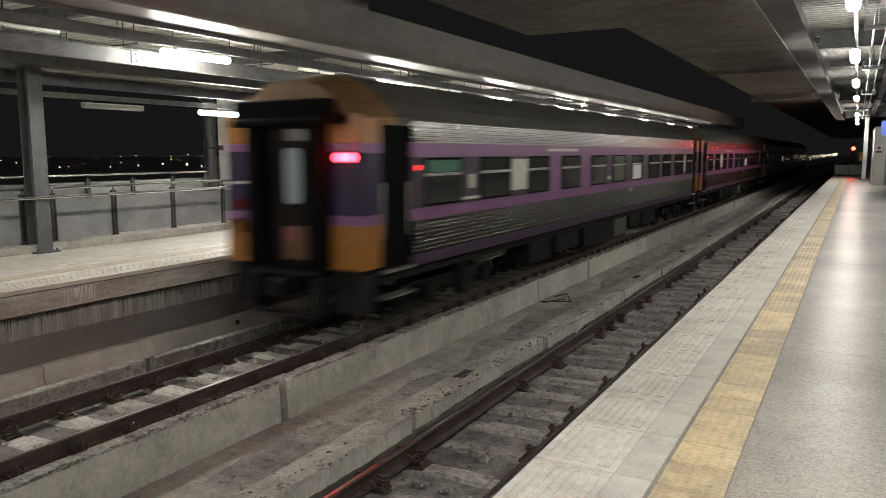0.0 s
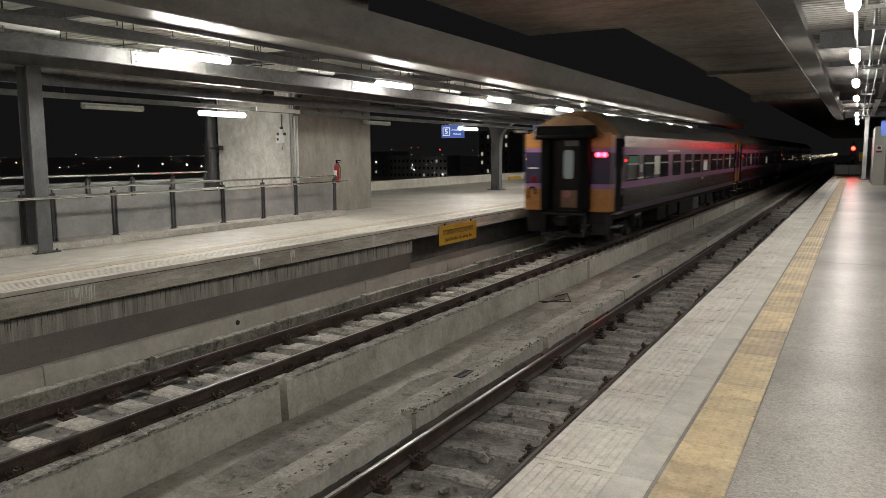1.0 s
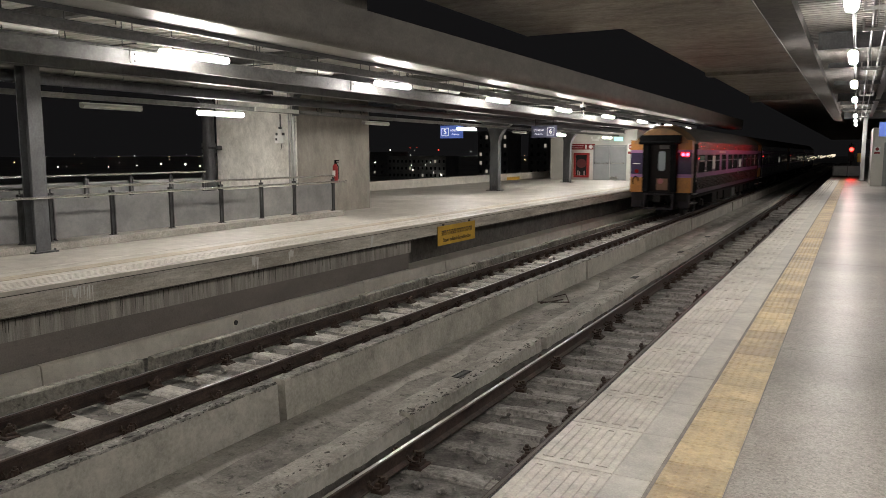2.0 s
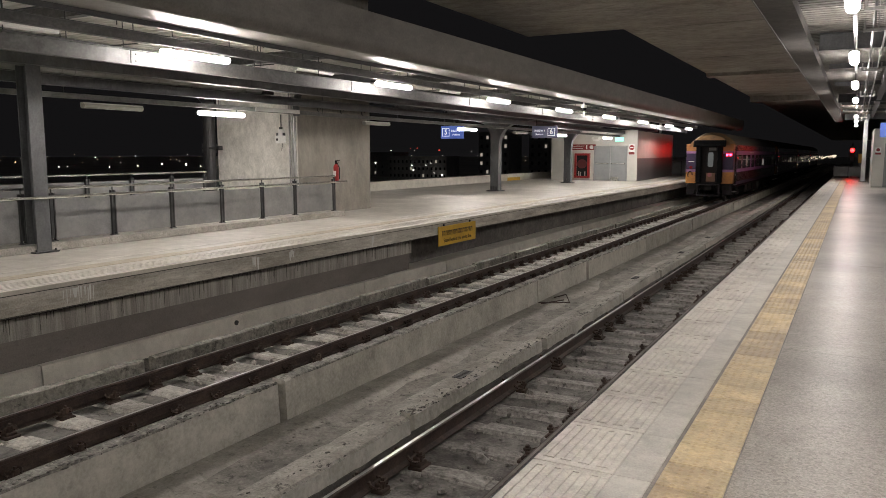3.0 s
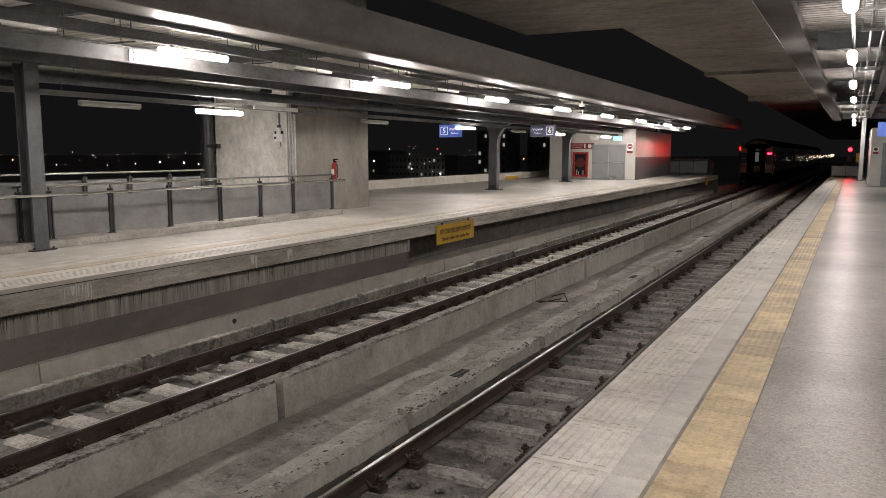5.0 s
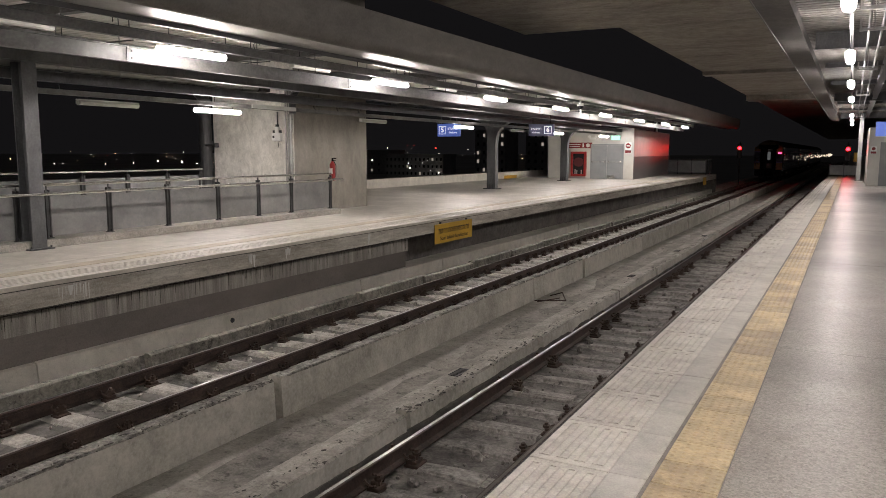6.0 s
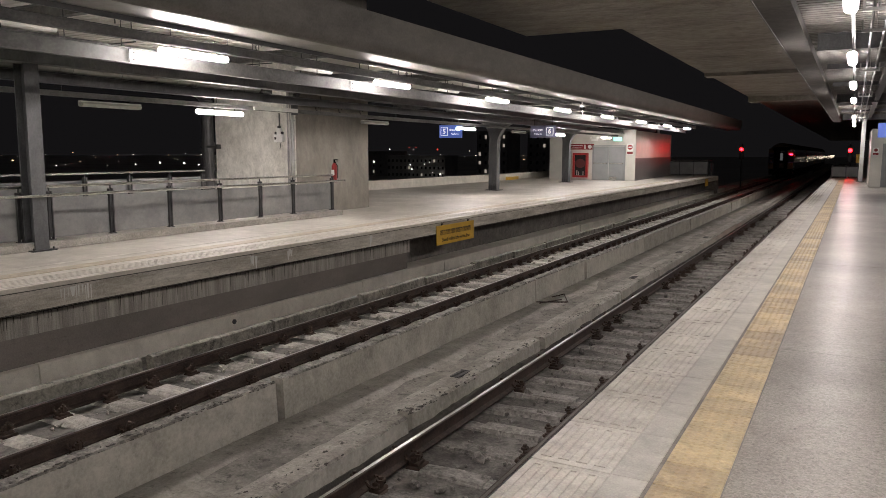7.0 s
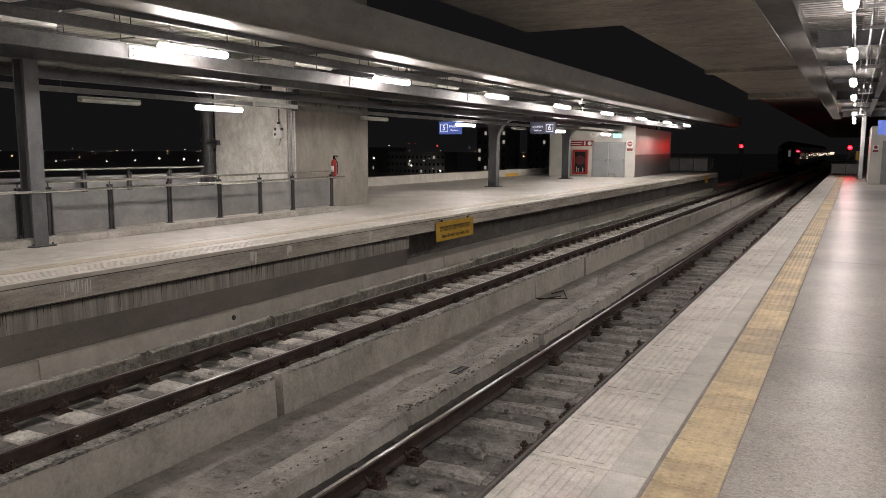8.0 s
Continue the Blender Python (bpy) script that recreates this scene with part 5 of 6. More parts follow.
def build_city():
    """Dark town beyond the parapet, with lit windows and street lights."""
    def block(x, y, w, d, hgt, cols, rows, lit, seed, label):
        b = thing("apartment_building", pose(x, y, -10.0), label, "building", "distant buildings")
        rnd = random.Random(seed)
        bm = B()
        box(bm, -w / 2, w / 2, 0, d, 0, hgt)
        part("wall", bm, M_BUILDING, b)
        bm = B()
        box(bm, -w / 2 - 0.3, w / 2 + 0.3, -0.3, d + 0.3, hgt, hgt + 0.6)
        part("roof", bm, M_BUILDING, b)
        bm = B()
        box(bm, -0.42, 0.42, -0.06, -0.01, -0.6, 0.6)
        me_l = mesh_of("window", bm, M_WINLIT)
        bm = B()
        box(bm, -0.42, 0.42, -0.06, -0.01, -0.6, 0.6)
        me_d = mesh_of("window", bm, M_DARKGLASS)
        for i in range(cols):
            for j in range(rows):
                on = rnd.random() < lit
                same_part("window", me_l if on else me_d, b, pose(-w / 2 + (i + .5) * w / cols, 0, 2 + j * 3.1))
    block(-116, 250, 12, 12, 19, 5, 6, 0.45, 2, "dark apartment block with lit windows at night")
    block(-99, 262, 16, 12, 19, 6, 6, 0.10, 5, "dark apartment block with few lit windows")
    block(-172, 290, 30, 12, 10, 14, 3, 0.08, 8, "low dark building with a few lit windows")
    block(-92, 250, 4, 12, 23, 2, 7, 0.7, 11, "tall dark building with a column of lit windows")
    block(-230, 330, 40, 15, 12, 9, 2, 0.2, 14, "long low dark building far off")
    rnd = random.Random(21)
    for nm, mat, n in (("street_lights", M_CITYW, 48), ("street_lights", M_CITYO, 40), ("warning_lights", M_CITYR, 4)):
        bm = B()
        for i in range(n):
            a = rnd.uniform(radians(20), radians(62))
            d = rnd.uniform(380, 1500)
            z = rnd.uniform(-7, 0.5) if rnd.random() < 0.93 else rnd.uniform(1, 6)
            r = d * rnd.choice((0.00018, 0.00022, 0.00028, 0.0003, 0.0004, 0.0006))
            bmesh.ops.create_icosphere(bm, subdivisions=1, radius=r, matrix=Matrix.Translation((-d * math.sin(a), d * math.cos(a), z)))
        solid(nm, bm, mat, "scattered tiny lights of the distant town", "city lights", kind="stuff")
    lights = ((33.8, -0.65, 1.0), (31.06, -0.87, 0.7), (30.95, -1.22, 1.0), (28.79, -1.59, 0.9), (32.63, 0.27, 0.6), (29.61, -0.67, 0.5),
              (29.99, -0.84, 0.6), (29.39, -1.43, 0.5), (55.68, -0.87, 0.6), (50.72, -0.82, 0.6), (49.12, -0.7, 0.9), (47.49, -0.75, 1.2),
              (46.49, -0.87, 0.7), (52.54, -0.89, 0.5), (57.02, -0.86, 0.5), (34.52, -1.48, 1.0))
    bm = B()
    for left, up, size in lights:
        a, e, d = radians(left), radians(up), 330.0
        bmesh.ops.create_icosphere(bm, subdivisions=1, radius=0.34 * size, matrix=Matrix.Translation((-d * math.sin(a), d * math.cos(a), 1.6 + d * math.tan(e))))
    solid("street_lights", bm, M_CITYW, "brighter lamps of the near town streets", "city lights", kind="stuff")
    bm = B()
    for left, up, size in ((28.99, 0.27, 1.3), (31.14, 0.43, 0.6), (30.63, 0.44, 0.5)):
        a, e, d = radians(left), radians(up), 400.0
        bmesh.ops.create_icosphere(bm, subdivisions=1, radius=0.4 * size, matrix=Matrix.Translation((-d * math.sin(a), d * math.cos(a), 1.6 + d * math.tan(e))))
    solid("warning_lights", bm, M_CITYR, "small red lamps on distant roofs", "city lights", kind="stuff")
    bm = B()
    for i in range(110):
        y = 84 + 150 * rnd.random() ** 0.8
        r = y * rnd.choice((0.0002, 0.0003, 0.0005, 0.0008))
        bmesh.ops.create_icosphere(bm, subdivisions=1, radius=r, matrix=Matrix.Translation((-5.0 + rnd.uniform(-.2, .2), y, 0.95 + rnd.uniform(-0.25, 0.3))))
    solid("yard_lights", bm, M_YARD, "string of far warm lights along the line", "lights", kind="stuff")


M_REEL = surface("dark_red_hose", (0.05, 0.006, 0.006), (0.09, 0.012, 0.01), 0.6, bump=0.05)
M_GREYPANEL2 = surface("smooth_grey_wall", (0.115, 0.115, 0.115), (0.165, 0.165, 0.163), 0.6, stain=0.8, bump=0.05, mottle=0.15)
build_pier()
build_extinguisher()
build_railings()
build_signs()
build_room()
build_near_end()
signal(-8.665, 70.2, 1.98, 0.14, "red railway signal beyond the far platform")
signal(-0.33, 64.0, 1.86, 0.14, "red railway signal beyond the near platform")
build_city()


def build_trackside_bits():
    pr = bpy.data.objects["platform_far"]
    rnd = random.Random(31)
    for yc, n in ((6.15, 10), (9.4, 4), (10.3, 3), (12.9, 2)):
        for k in range(n):
            bm = B()
            y, w, z1 = yc + (k - n / 2) * 0.045 + rnd.uniform(-.03, .03), rnd.choice((0.008, 0.014, 0.03, 0.04)), -0.09 - rnd.uniform(0, 0.03)
            z0 = z1 - rnd.uniform(0.1, 0.22)
            prism(bm, [(y - w, z1), (y + w, z1), (y + w * 0.7, (z0 + z1) / 2), (y + w * 0.3, z0), (y - w * 0.4, z0), (y - w * 0.8, (z0 + z1) / 2)], XF + 0.0125, XF + 0.0145, axis="x")
            part("paint_drip", bm, M_WHITE, pr, "white paint drip")
    dr = thing("drain_stub", pose(-8.95, 9.12, -1.19), "short dark drain pipe stub in the plinth", "pipe")
    bm = B()
    cyl(bm, (-0.05, 0, 0.0), (0.03, 0, -0.01), 0.042, 12)
    part("pipe", bm, M_STEEL_D, dr)
    gr = thing("drain_grate", pose(-4.12, 8.05, -1.117), "small dark slotted drain grate in the kerb top", "grate", "grates in the kerb top")
    for k in range(7):
        bm = B()
        box(bm, -0.07, 0.07, -0.17 + k * 0.05, -0.145 + k * 0.05, 0, 0.012)
        part("bar", bm, M_STEEL_D, gr)
    for y in (16.4, 21.3, 25.6):
        copy_thing(gr, pose(-4.12, y, -1.117))
    wi = thing("bent_wire", pose(-5.25, 14.4, -1.45), "bent rusty reinforcing wire lying in the channel", "wire")
    bm = B()
    for a, b in (((-0.3, -0.2, 0.03), (0.3, 0.0, 0.05)), ((0.3, 0, 0.05), (0.1, 0.35, 0.14)), ((0.1, 0.35, 0.14), (-0.15, 0.3, 0.06)), ((-0.2, -0.3, 0.03), (0.1, 0.2, 0.05))):
        cyl(bm, a, b, 0.012, 5)
    part("rod", bm, M_CLIP, wi)
    cc = thing("security_camera", pose(-8.5, 25.8, 3.4), "white dome security camera under the canopy edge", "security camera")
    bm = B()
    cyl(bm, (0, 0, 0), (0, 0, -0.12), 0.03, 8)
    cyl(bm, (0, 0, -0.12), (0, 0, -0.2), 0.11, 14)
    part("mount", bm, M_WHITE, cc)
    bm = B()
    cyl(bm, (0, 0, -0.2), (0, 0, -0.30), 0.10, 14, 0.05)
    part("dome", bm, M_DARKGLASS, cc, "dark dome")
    bm = B()
    cyl(bm, (0.02, 0, -0.28), (0.02, 0, -0.5), 0.02, 8)
    part("drop_rod", bm, M_WHITE, cc)
    es = thing("edge_marker", pose(XF + 0.035, 53.2, -0.3), "small yellow marker board on the platform edge", "sign")
    bm = B()
    box(bm, -0.008, 0.008, -0.55, 0.55, -0.28, 0.22, 0.004)
    part("board", bm, M_SIGNY, es)
    ps = thing("parapet_sign", pose(-18.29, 42.4, 0.05), "small yellow sign on the parapet", "sign")
    bm = B()
    box(bm, 0.0, 0.02, -0.95, 0.95, -0.12, 0.14)
    part("board", bm, M_SIGNY, ps)


build_trackside_bits()


# ---------------------------------------------------------------- the train
CL = 24.6     # coach length
HW = 1.26     # half width


def ribbed(bm, side, y0, y1, z0, z1, pitch=0.066, depth=0.028):
    """Corrugated side sheet."""
    n = max(1, int(round((z1 - z0) / pitch)))
    h = (z1 - z0) / n
    pr = [(side * (HW - 0.05), z0)]
    for i in range(n):
        z = z0 + i * h
        pr += [(side * HW, z), (side * HW, z + h * 0.45), (side * (HW + depth), z + h * 0.55), (side * (HW + depth), z + h * 0.9)]
    pr += [(side * HW, z1), (side * (HW - 0.05), z1)]
    prism(bm, pr, y0, y1)


def roof_profile(shrink=0.0):
    half = [(1.0, 3.12), (0.97, 3.24), (0.86, 3.42), (0.70, 3.60), (0.52, 3.75), (0.34, 3.85), (0.16, 3.89)]
    line = half + [(0.0, 3.90)] + [(-u, z) for u, z in half[::-1]]
    return [(u * (HW - shrink), z - shrink * (z - 3.12) / 0.78) for u, z in line]


def build_coach(name, label, tail):
    """Railcar; its rear end is at y = 0 and the rail head at z = 0."""
    co = thing(name, pose(0, 0, 0), label, "railway coach", "coaches of the train")
    bm = B()
    box(bm, -HW + 0.06, HW - 0.06, 0.06, CL - 0.06, 1.02, 3.18)
    part("body_shell", bm, M_BLACK, co, "dark inner shell")
    bm = B()
    prism(bm, roof_profile(), 0.9, CL - 0.9)
    part("roof", bm, M_ROOF, co, "dusty grey arched roof")
    for y0, y1, s in ((0.0, 0.9, 0), (CL - 0.9, CL, 1)):
        bm = B()
        pr0, pr1 = roof_profile(0.16), roof_profile()
        a = [bm.verts.new((x, (y0 if s == 0 else y1), z)) for x, z in pr0]
        b = [bm.verts.new((x, (y1 if s == 0 else y0), z)) for x, z in pr1]
        for i in range(len(a) - 1):
            bm.faces.new((a[i], a[i + 1], b[i + 1], b[i]))
        bm.faces.new((a[-1], a[0], b[0], b[-1]))
        bm.faces.new(a)
        bm.faces.new(b)
        part("roof_end", bm, M_ROOFEND, co, "faded orange roof end")
    D0 = 1.30
    for side in (-1, 1):
        for nm, z0, z1, mt in (("upper_panel", 2.88, 3.20, M_STAIN), ("lower_panel", 1.17, 1.70, M_STAIN)):
            bm = B()
            ribbed(bm, side, D0, CL - 1.3, z0, z1)
            part(nm, bm, mt, co, "ribbed stainless steel side panel")
        for nm, z0, z1, mt, out in (("top_band", 2.66, 2.88, M_LILAC, 0.004), ("window_band", 1.88, 2.66, M_BANDDARK, 0.0), ("stripe", 1.70, 1.88, M_LILAC, 0.006), ("skirt", 1.0, 1.17, M_SKIRT, 0.0)):
            bm = B()
            a, b = side * (HW - 0.05), side * (HW + out)
            box(bm, min(a, b), max(a, b), D0, CL - 1.3, z0, z1)
            part(nm, bm, mt, co)
        # end pillars of the body
        for y0, y1 in ((0.02, 0.46), (CL - 0.46, CL - 0.02)):
            for nm, z0, z1, mt in (("corner_foot", 1.10, 1.72, M_ORANGE), ("corner_stripe", 1.72, 1.86, M_LILAC), ("corner_panel", 1.86, 2.72, M_PURPLE), ("corner_line", 2.72, 2.86, M_LILAC), ("corner_top", 2.86, 3.2, M_ORANGE)):
                bm = B()
                a, b = side * (HW - 0.08), side * (HW - 0.01)
                box(bm, min(a, b), max(a, b), y0, y1, z0, z1)
                part(nm, bm, mt, co)
        # recessed doors
        for y0, y1 in ((0.47, 1.29), (CL - 1.29, CL - 0.47)):
            bm = B()
            a, b = side * (HW - 0.14), side * (HW - 0.10)
            box(bm, min(a, b), max(a, b), y0, y1, 1.05, 3.05)
            dr = part("door", bm, M_BLACK, co, "dark recessed entrance door")
            for y in (y0 + 0.06, y1 - 0.06):
                bm = B()
                cyl(bm, (side * (HW - 0.03), y, 1.5), (side * (HW - 0.03), y, 2.3), 0.016, 6)
                part("grab_rail", bm, M_CHROME, dr, "steel grab rail")
            bm = B()
            a, b = side * (HW - 0.16), side * (HW + 0.04)
            box(bm, min(a, b), max(a, b), y0, y1, 1.0, 1.045)
            box(bm, min(a, b), max(a, b), y0, y1, 0.62, 0.65)
            part("step", bm, M_GALV, dr, "bright metal step edge")
        # windows
        wins = [(1.66, 2.86, 0), (3.64, 4.88, 0), (5.85, 6.98, 0), (7.85, 9.08, 1), (10.0, 11.2, 1), (11.9, 13.1, 1), (13.9, 15.05, 2), (16.0, 17.3, 1), (17.95, 19.1, 1), (19.9, 21.3, 1), (22.0, 23.0, 1)]
        for i, (y0, y1, kind) in enumerate(wins):
            a, b = side * (HW + 0.002), side * (HW + 0.012)
            bm = B()
            box(bm, min(a, b), max(a, b), y0, y1, 1.93, 2.62)
            wn = part("window", bm, M_DARKGLASS, co, "dark glossy side window")
            a, b = side * (HW + 0.0125), side * (HW + 0.022)
            bm = B()
            box(bm, min(a, b), max(a, b), y0, y1, 2.36, 2.41)
            part("vent_bar", bm, M_GALV, wn, "pale sliding vent bar")
            bm = B()
            for c, d, e, f in ((y0 - 0.03, y0, 1.9, 2.65), (y1, y1 + 0.03, 1.9, 2.65), (y0, y1, 1.9, 1.93), (y0, y1, 2.62, 2.65)):
                box(bm, min(a, b), max(a, b), c, d, e, f)
            part("frame", bm, M_BLACK, wn)
            if kind == 2 or (tail and i == 0):
                bm = B()
                a, b = side * (HW + 0.0125), side * (HW + 0.016)
                if i == 0:
                    box(bm, min(a, b), max(a, b), y0 + 0.08, y1 - 0.02, 2.42, 2.61)
                    part("blind", bm, M_GREENBLIND, wn, "green blind")
                else:
                    box(bm, min(a, b), max(a, b), y0 + 0.1, y1 - 0.1, 1.94, 2.35)
                    part("blind", bm, M_TRAINLIT, wn, "pale lit pane")
        for y0, y1, z0, z1 in ((5.0, 5.8, 2.0, 2.6), (21.45, 21.8, 1.98, 2.6)):
            a, b = side * (HW + 0.002), side * (HW + 0.016)
            bm = B()
            box(bm, min(a, b), max(a, b), y0, y1, z0, z1)
            part("white_board", bm, M_BLIND, co, "plain white board between windows")
        for y0, y1, mt in ((7.06, 7.76, M_LILAC), (9.16, 9.92, M_LILAC)):
            a, b = side * (HW + 0.002), side * (HW + 0.008)
            bm = B()
            box(bm, min(a, b), max(a, b), y0, y1, 1.88, 2.66)
            part("pillar_panel", bm, mt, co, "lilac pillar panel")
        a, b = side * (HW + 0.004), side * (HW + 0.012)
        for c, d, e, f in ((6.95, 8.9, 2.75, 2.81), (3.18, 3.4, 2.12, 2.36), (11.4, 11.75, 2.0, 2.1), (2.95, 3.55, 1.93, 1.98)):
            bm = B()
            box(bm, min(a, b), max(a, b), c, d, e, f)
            part("marking", bm, M_BLIND, co, "pale lettering bar")
        a, b = side * (HW + 0.012), side * (HW + 0.024)
        bm = B()
        box(bm, min(a, b), max(a, b), 13.3, 14.2, 1.56, 1.74)
        pt = part("number_plate", bm, M_INK, co, "black plate with pale bars")
        a, b = side * (HW + 0.0245), side * (HW + 0.027)
        bm = B()
        for k in range(3):
            box(bm, min(a, b), max(a, b), 13.45, 14.05, 1.59 + k * 0.05, 1.612 + k * 0.05)
        part("plate_bar", bm, M_BLIND, pt)
        bm = B()
        a, b = side * (HW + 0.002), side * (HW + 0.03)
        cyl(bm, (a, 1.45, 2.5), (b, 1.45, 2.5), 0.04, 12)
        part("side_marker", bm, M_SIDERED, co, "small red side marker light")
    # ends
    for end in (0, 1):
        def ey(v):
            return v if end == 0 else CL - v

        def ebox(bm, x0, x1, v0, v1, z0, z1, bevel=0.0):
            box(bm, x0, x1, min(ey(v0), ey(v1)), max(ey(v0), ey(v1)), z0, z1, bevel)
        for s in (-1, 1):
            x0, x1 = sorted((s * 0.62, s * (HW - 0.015)))
            for nm, z0, z1, mt in (("end_foot", 1.10, 1.72, M_ORANGE), ("end_stripe", 1.72, 1.86, M_LILAC), ("end_panel", 1.86, 2.74, M_PURPLE), ("end_line", 2.74, 2.86, M_LILAC), ("end_top", 2.86, 3.26, M_ORANGE)):
                bm = B()
                ebox(bm, x0, x1, 0.0, 0.05, z0, z1, 0.012)
                part(nm, bm, mt, co)
            bm = B()
            a, b = sorted((s * 0.74, s * 1.18))
            ebox(bm, a, b, 0.03, 0.42, 0.46, 1.09, 0.03)
            part("end_skirt", bm, M_SKIRTBOX, co, "dark box below the end panel")
            if tail and end == 0 and s < 0:
                bm = B()
                cyl(bm, (-0.97, 0.0, 1.97), (-0.97, -0.04, 1.97), 0.09, 16)
                part("tail_light", bm, M_REDGLASS, co, "unlit round red lamp")
                bm = B()
                box(bm, -1.12, -0.84, -0.012, -0.001, 2.27, 2.31)
                part("marking", bm, M_BLIND, co, "pale lettering bar")
                bm = B()
                prev = None
                for k in range(11):
                    q = math.pi * 1.2 * k / 10
                    at = (-1.0 + 0.12 * math.cos(q), -0.05, 1.55 + 0.2 * math.sin(q))
                    if prev:
                        cyl(bm, prev, at, 0.025, 6)
                    prev = at
                part("jumper_hose", bm, M_BLACK, co, "black looped jumper hose")
            if tail and end == 0 and s > 0:
                for dx in (0.34, 0.51):
                    bm = B()
                    cyl(bm, (s * (0.62 + dx - 0.04), -0.0, 2.665), (s * (0.62 + dx - 0.04), -0.03, 2.665), 0.085, 16)
                    tl = part("tail_light", bm, M_BLACK, co, "round tail light")
                    bm = B()
                    cyl(bm, (s * (0.62 + dx - 0.04), -0.031, 2.665), (s * (0.62 + dx - 0.04), -0.042, 2.665), 0.068, 16)
                    part("lens", bm, M_TAILRED, tl, "glowing red lens")
        bm = B()
        ebox(bm, -0.68, 0.68, -0.20, 0.04, 1.02, 1.12, 0.02)
        part("gangway_sill", bm, M_BLACK, co, "black gangway sill")
        for s in (-1, 1):
            bm = B()
            x0, x1 = sorted((s * 0.42, s * 0.70))
            ebox(bm, x0, x1, -0.20, 0.04, 1.12, 3.12, 0.05)
            part("gangway", bm, M_BLACK, co, "black rubber gangway surround")
        bm = B()
        ebox(bm, -0.84, 0.84, -0.26, 0.06, 3.13, 3.46, 0.03)
        cyl(bm, (-0.84, ey(-0.24), 3.15), (0.84, ey(-0.24), 3.15), 0.065, 10)
        part("gangway_hood", bm, M_BLACK, co, "black hood over the gangway")
        bm = B()
        ebox(bm, -0.42, 0.42, 0.0, 0.055, 1.12, 3.12)
        dr = part("end_door", bm, M_ENDDOOR, co, "dark end door with a narrow lit window")
        bm = B()
        ring = [(0.06 + 0.14 * math.copysign(abs(math.cos(q)) ** 0.4, math.cos(q)), 2.40 + 0.40 * math.copysign(abs(math.sin(q)) ** 0.3, math.sin(q))) for q in [2 * math.pi * k / 24 for k in range(24)]]
        prism(bm, ring, min(ey(-0.014), ey(-0.001)), max(ey(-0.014), ey(-0.001)))
        part("door_window", bm, M_TRAINLIT2, dr, "pale lit door window with rounded corners")
        bm = B()
        ebox(bm, -0.05, 0.34, -0.012, -0.001, 2.90, 3.06)
        part("transom", bm, M_TRANSOM, dr, "dim brownish transom pane")
        bm = B()
        ebox(bm, -0.14, 0.32, -0.012, -0.001, 1.20, 1.68, 0.004)
        part("kick_panel", bm, M_DOORFOOT, dr, "worn brown lower door panel")
        bm = B()
        cyl(bm, (0.03, ey(-0.0125), 1.57), (0.03, ey(-0.035), 1.57), 0.11, 16)
        part("badge", bm, M_BADGE, dr, "round red badge")
        bm = B()
        ebox(bm, -0.62, -0.55, -0.06, -0.045, 1.0, 1.02)
        # coupler and buffer beam
        ebox(bm, -1.1, 1.1, 0.02, 0.25, 0.75, 1.08)
        ebox(bm, -0.16, 0.16, -0.45, 0.1, 0.72, 0.98, 0.03)
        part("coupler", bm, M_UNDER, co, "sooty coupler and buffer beam")
        bm = B()
        ebox(bm, -0.62, -0.53, -0.22, 0.1, 0.42, 1.0, 0.01)
        ebox(bm, 0.53, 0.62, -0.22, 0.1, 0.42, 1.0, 0.01)
        ebox(bm, -0.62, 0.62, -0.23, -0.14, 0.40, 0.49, 0.01)
        ebox(bm, -0.62, 0.62, -0.23, -0.14, 1.0, 1.06, 0.01)
        part("coupler_guard", bm, M_SKIRTBOX, co, "grey steel guard frame")
        for s in (-0.45, 0.35):
            bm = B()
            cyl(bm, (s, ey(-0.1), 1.0), (s + 0.06, ey(-0.25), 0.6), 0.025, 6)
            cyl(bm, (s + 0.06, ey(-0.25), 0.6), (s + 0.15, ey(-0.1), 0.5), 0.025, 6)
            part("brake_hose", bm, M_BLACK, co)
    # underframe
    bm = B()
    box(bm, -HW + 0.15, HW - 0.15, 0.3, CL - 0.3, 0.82, 1.02)
    part("underframe", bm, M_UNDER, co, "sooty underframe")
    rnd = random.Random(6)
    for y0, y1, z0, mt in ((6.3, 7.6, 0.35, M_UNDER), (8.0, 9.6, 0.42, M_UNDER), (10.0, 12.4, 0.30, M_UNDER), (12.8, 14.0, 0.32, M_UNDERG), (14.4, 15.6, 0.45, M_UNDER), (16.0, 17.6, 0.38, M_UNDER)):
        for s in (-1, 1):
            bm = B()
            x0, x1 = sorted((s * 0.55, s * (HW - 0.14)))
            box(bm, x0, x1, y0, y1, z0, 0.82, 0.03)
            part("underfloor_box", bm, mt, co)
    for yc in (3.4, CL - 3.4):
        bm = B()
        for s in (-1, 1):
            x0, x1 = sorted((s * 0.80, s * 0.92))
            box(bm, x0, x1, yc - 1.5, yc + 1.5, 0.42, 0.62, 0.03)
            for d in (-1.05, 1.05):
                box(bm, min(s * .8, s * 1.0), max(s * .8, s * 1.0), yc + d - 0.18, yc + d + 0.18, 0.3, 0.6, 0.03)
            cyl(bm, (s * 0.95, yc, 0.4), (s * 0.95, yc, 0.85), 0.13, 10)
        box(bm, -0.8, 0.8, yc - 0.2, yc + 0.2, 0.45, 0.75)
        bg = part("bogie", bm, M_UNDER, co, "dark bogie frame")
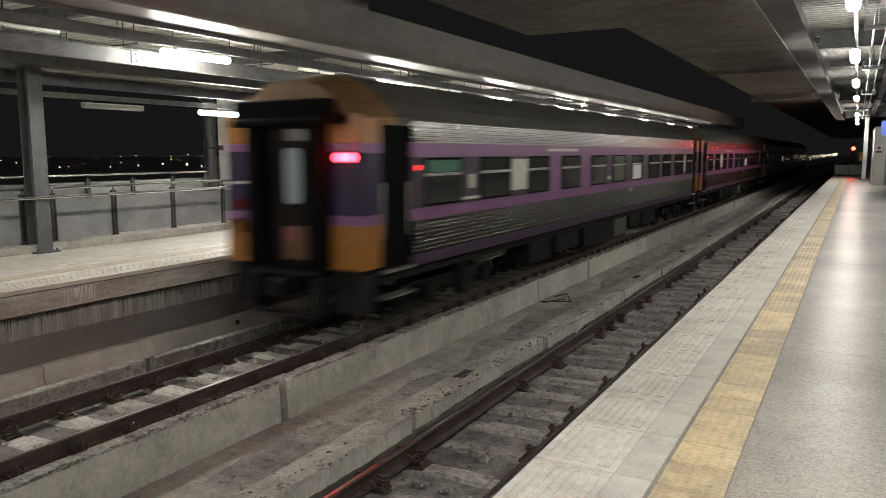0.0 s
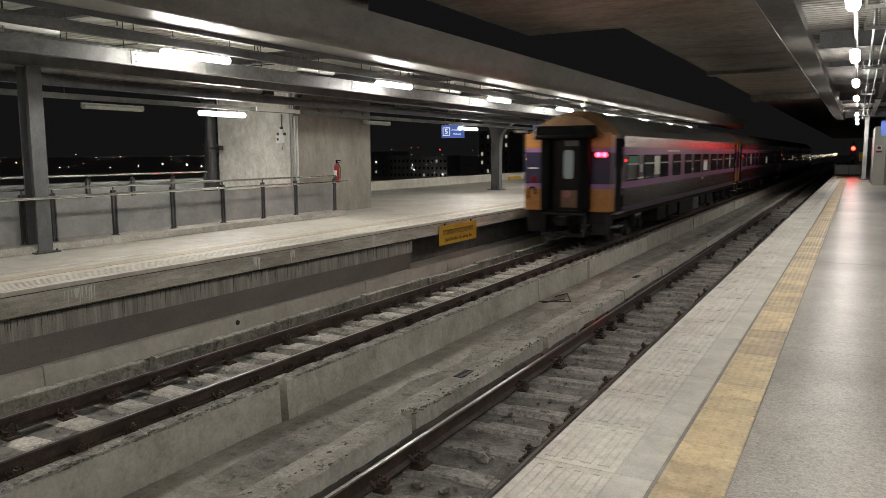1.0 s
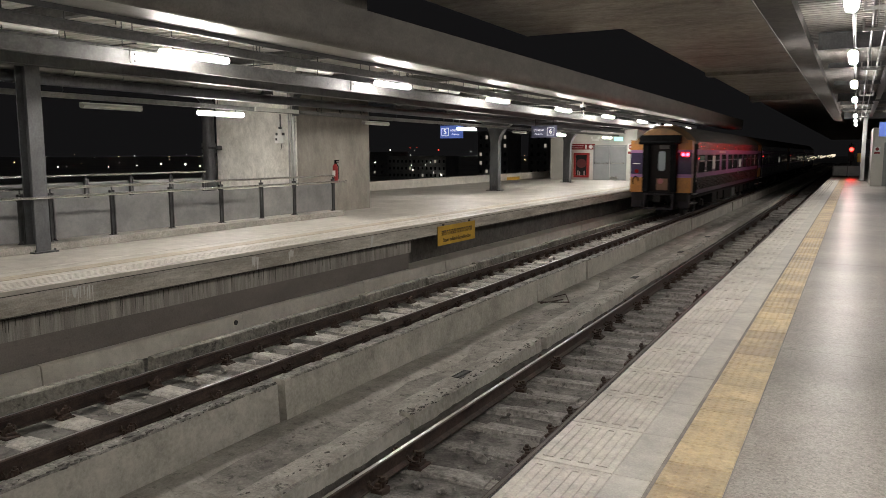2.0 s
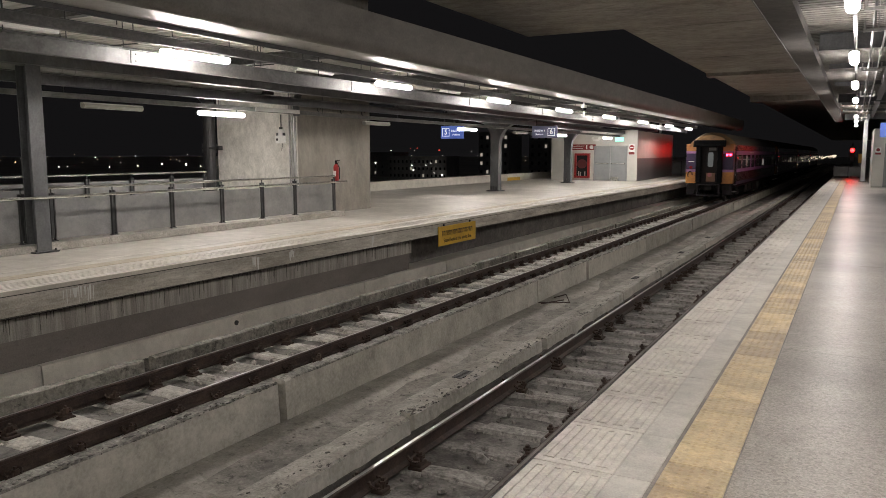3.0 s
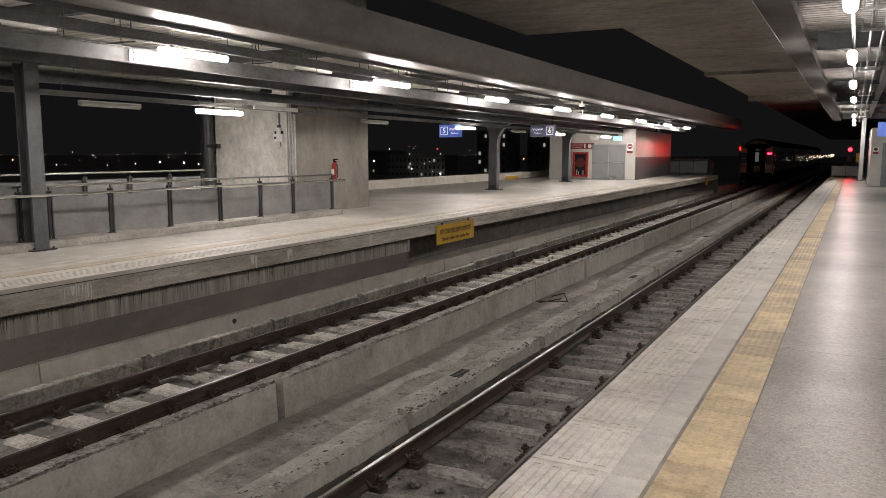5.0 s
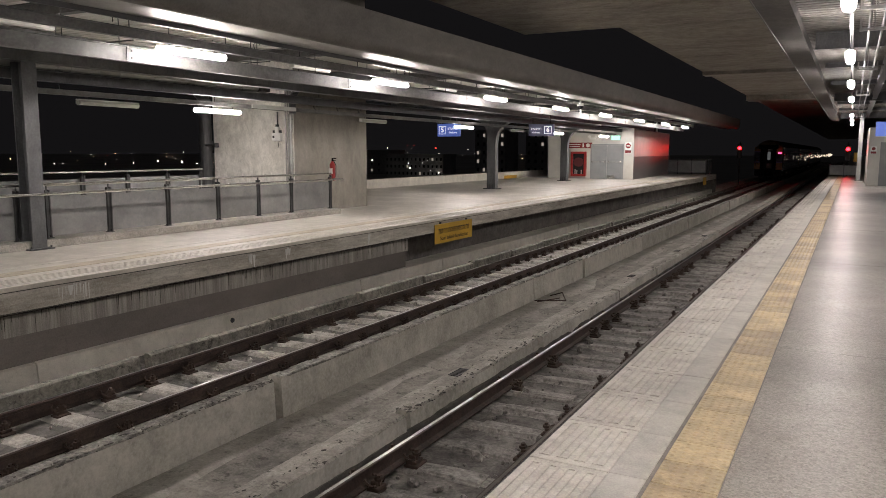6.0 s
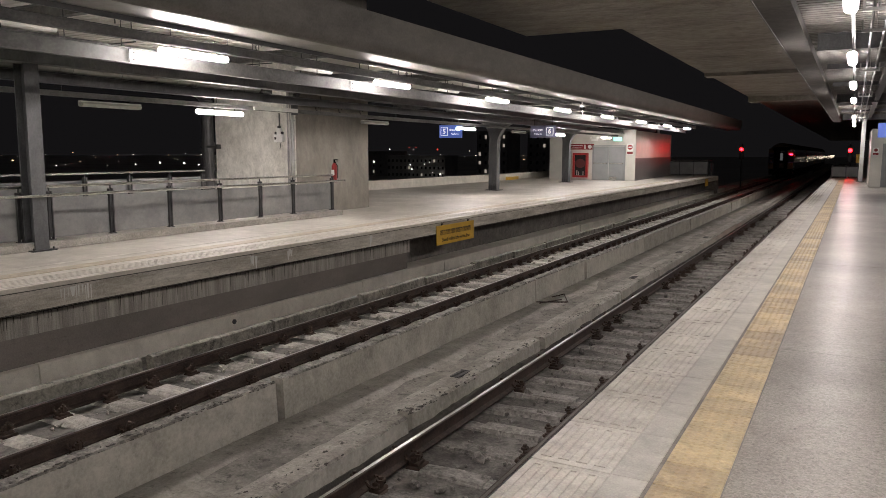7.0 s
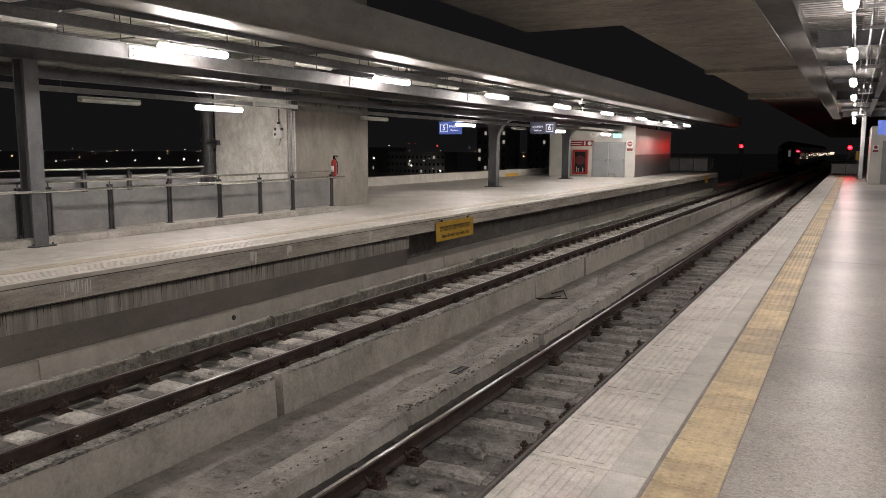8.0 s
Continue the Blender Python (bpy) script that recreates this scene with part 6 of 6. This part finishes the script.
        for d in (-1.05, 1.05):
            bm = B()
            for s in (-1, 1):
                cyl(bm, (s * 0.50, yc + d, 0.39), (s * 0.60, yc + d, 0.39), 0.38, 24)
                cyl(bm, (s * 0.46, yc + d, 0.39), (s * 0.50, yc + d, 0.39), 0.41, 24)
            cyl(bm, (-0.5, yc + d, 0.39), (0.5, yc + d, 0.39), 0.07, 10)
            part("wheelset", bm, M_WHEEL, bg, "steel wheelset")
    return co


M_SIDERED = glow("red_side_marker", (1.0, 0.03, 0.03), 2.5, 0.3)
M_REDGLASS = surface("unlit_red_glass", (0.12, 0.004, 0.006), (0.18, 0.008, 0.01), 0.15, bump=0.0, local=True)
M_ENDDOOR = surface("dark_end_door", (0.006, 0.005, 0.005), (0.014, 0.010, 0.009), 0.5, bump=0.02, local=True, spec=0.08)
M_BADGE = surface("badge_red", (0.16, 0.05, 0.05), (0.26, 0.08, 0.08), 0.4, bump=0.0, local=True)
M_DOORFOOT = surface("brown_door_panel", (0.07, 0.03, 0.012), (0.13, 0.055, 0.02), 0.5, bump=0.03, local=True)
M_TRAINLIT2 = glow("lit_door_window", (0.9, 0.97, 0.95), 0.075, 0.04)
M_TRANSOM = surface("dim_transom_pane", (0.06, 0.052, 0.046), (0.10, 0.086, 0.076), 0.2, bump=0.0, local=True, spec=0.2)
M_SKIRTBOX = surface("dark_end_box", (0.010, 0.008, 0.010), (0.024, 0.020, 0.023), 0.7, stain=3, bump=0.1, local=True, spec=0.15)
M_WHEEL = surface("steel_wheel", (0.03, 0.028, 0.026), (0.08, 0.075, 0.07), 0.6, metal=0.5, bump=0.05, local=True)

COACHES = [build_coach("railcar", "silver and purple diesel railcar with lit red tail lights", True)]
mid = build_coach("railcar", "silver and purple diesel railcar in the middle of the train", False)
COACHES += [mid] + [copy_thing(mid, pose(0, 0, 0)) for _ in range(2)]

# ---------------------------------------------------------------- paving pieces
def build_tiles():
    bm = B()
    box(bm, XN + 0.02, -0.985, 0.002, 0.629, -0.03, -0.001, 0.003)
    for k in range(4):
        x0 = XN + 0.055 + k * 0.097
        for a, b in ((x0, x0 + 0.013), (x0 + 0.047, x0 + 0.06)):
            box(bm, a, b, 0.05, 0.575, -0.001, 0.0055)
        for c in (0.05, 0.565):
            box(bm, x0 + 0.013, x0 + 0.047, c, c + 0.012, -0.001, 0.0055)
    me = mesh_of("edge_tile", bm, M_TILE_W)
    bm = B()
    box(bm, -0.981, -0.793, 0.001, 0.631, -0.03, 0.0, 0.003)
    me_g = mesh_of("strip_tile", bm, M_TILE_G)
    bm = B()
    box(bm, -0.771, -0.459, 0.003, 0.302, -0.03, 0.0, 0.003)
    for i in range(6):
        for j in range(6):
            bmesh.ops.create_cone(bm, cap_ends=True, segments=8, radius1=0.016, radius2=0.007, depth=0.004,
                                  matrix=Matrix.Translation((-0.746 + i * 0.0525, 0.03 + j * 0.049, 0.002)))
    me_y = mesh_of("tactile_tile", bm, M_TILE_Y)
    rnd = random.Random(9)
    y = 3.575 - 0.633 * 6
    while y < Y1 - 0.7:
        same_part("edge_tile", me, NEAR, pose(0, y, rnd.uniform(-0.0015, 0.0015)))
        same_part("strip_tile", me_g, NEAR, pose(0, y, rnd.uniform(-0.001, 0.001)))
        y += 0.633
    y = -0.4
    while y < Y1 - 0.4:
        same_part("tactile_tile", me_y, NEAR, pose(0, y, rnd.uniform(-0.0015, 0.0015)))
        y += 0.305


build_tiles()


def motions():
    """The train runs away along the far track at a steady pace."""
    def rear(t):
        return 8.42 + 11.72 * t
    for i, co in enumerate(COACHES):
        walk(co, [(t, pose(XT2, rear(t) + i * 25.2, ZR)) for t in (0.0, 2.0, 4.0, 6.0, 8.0)])


motions()
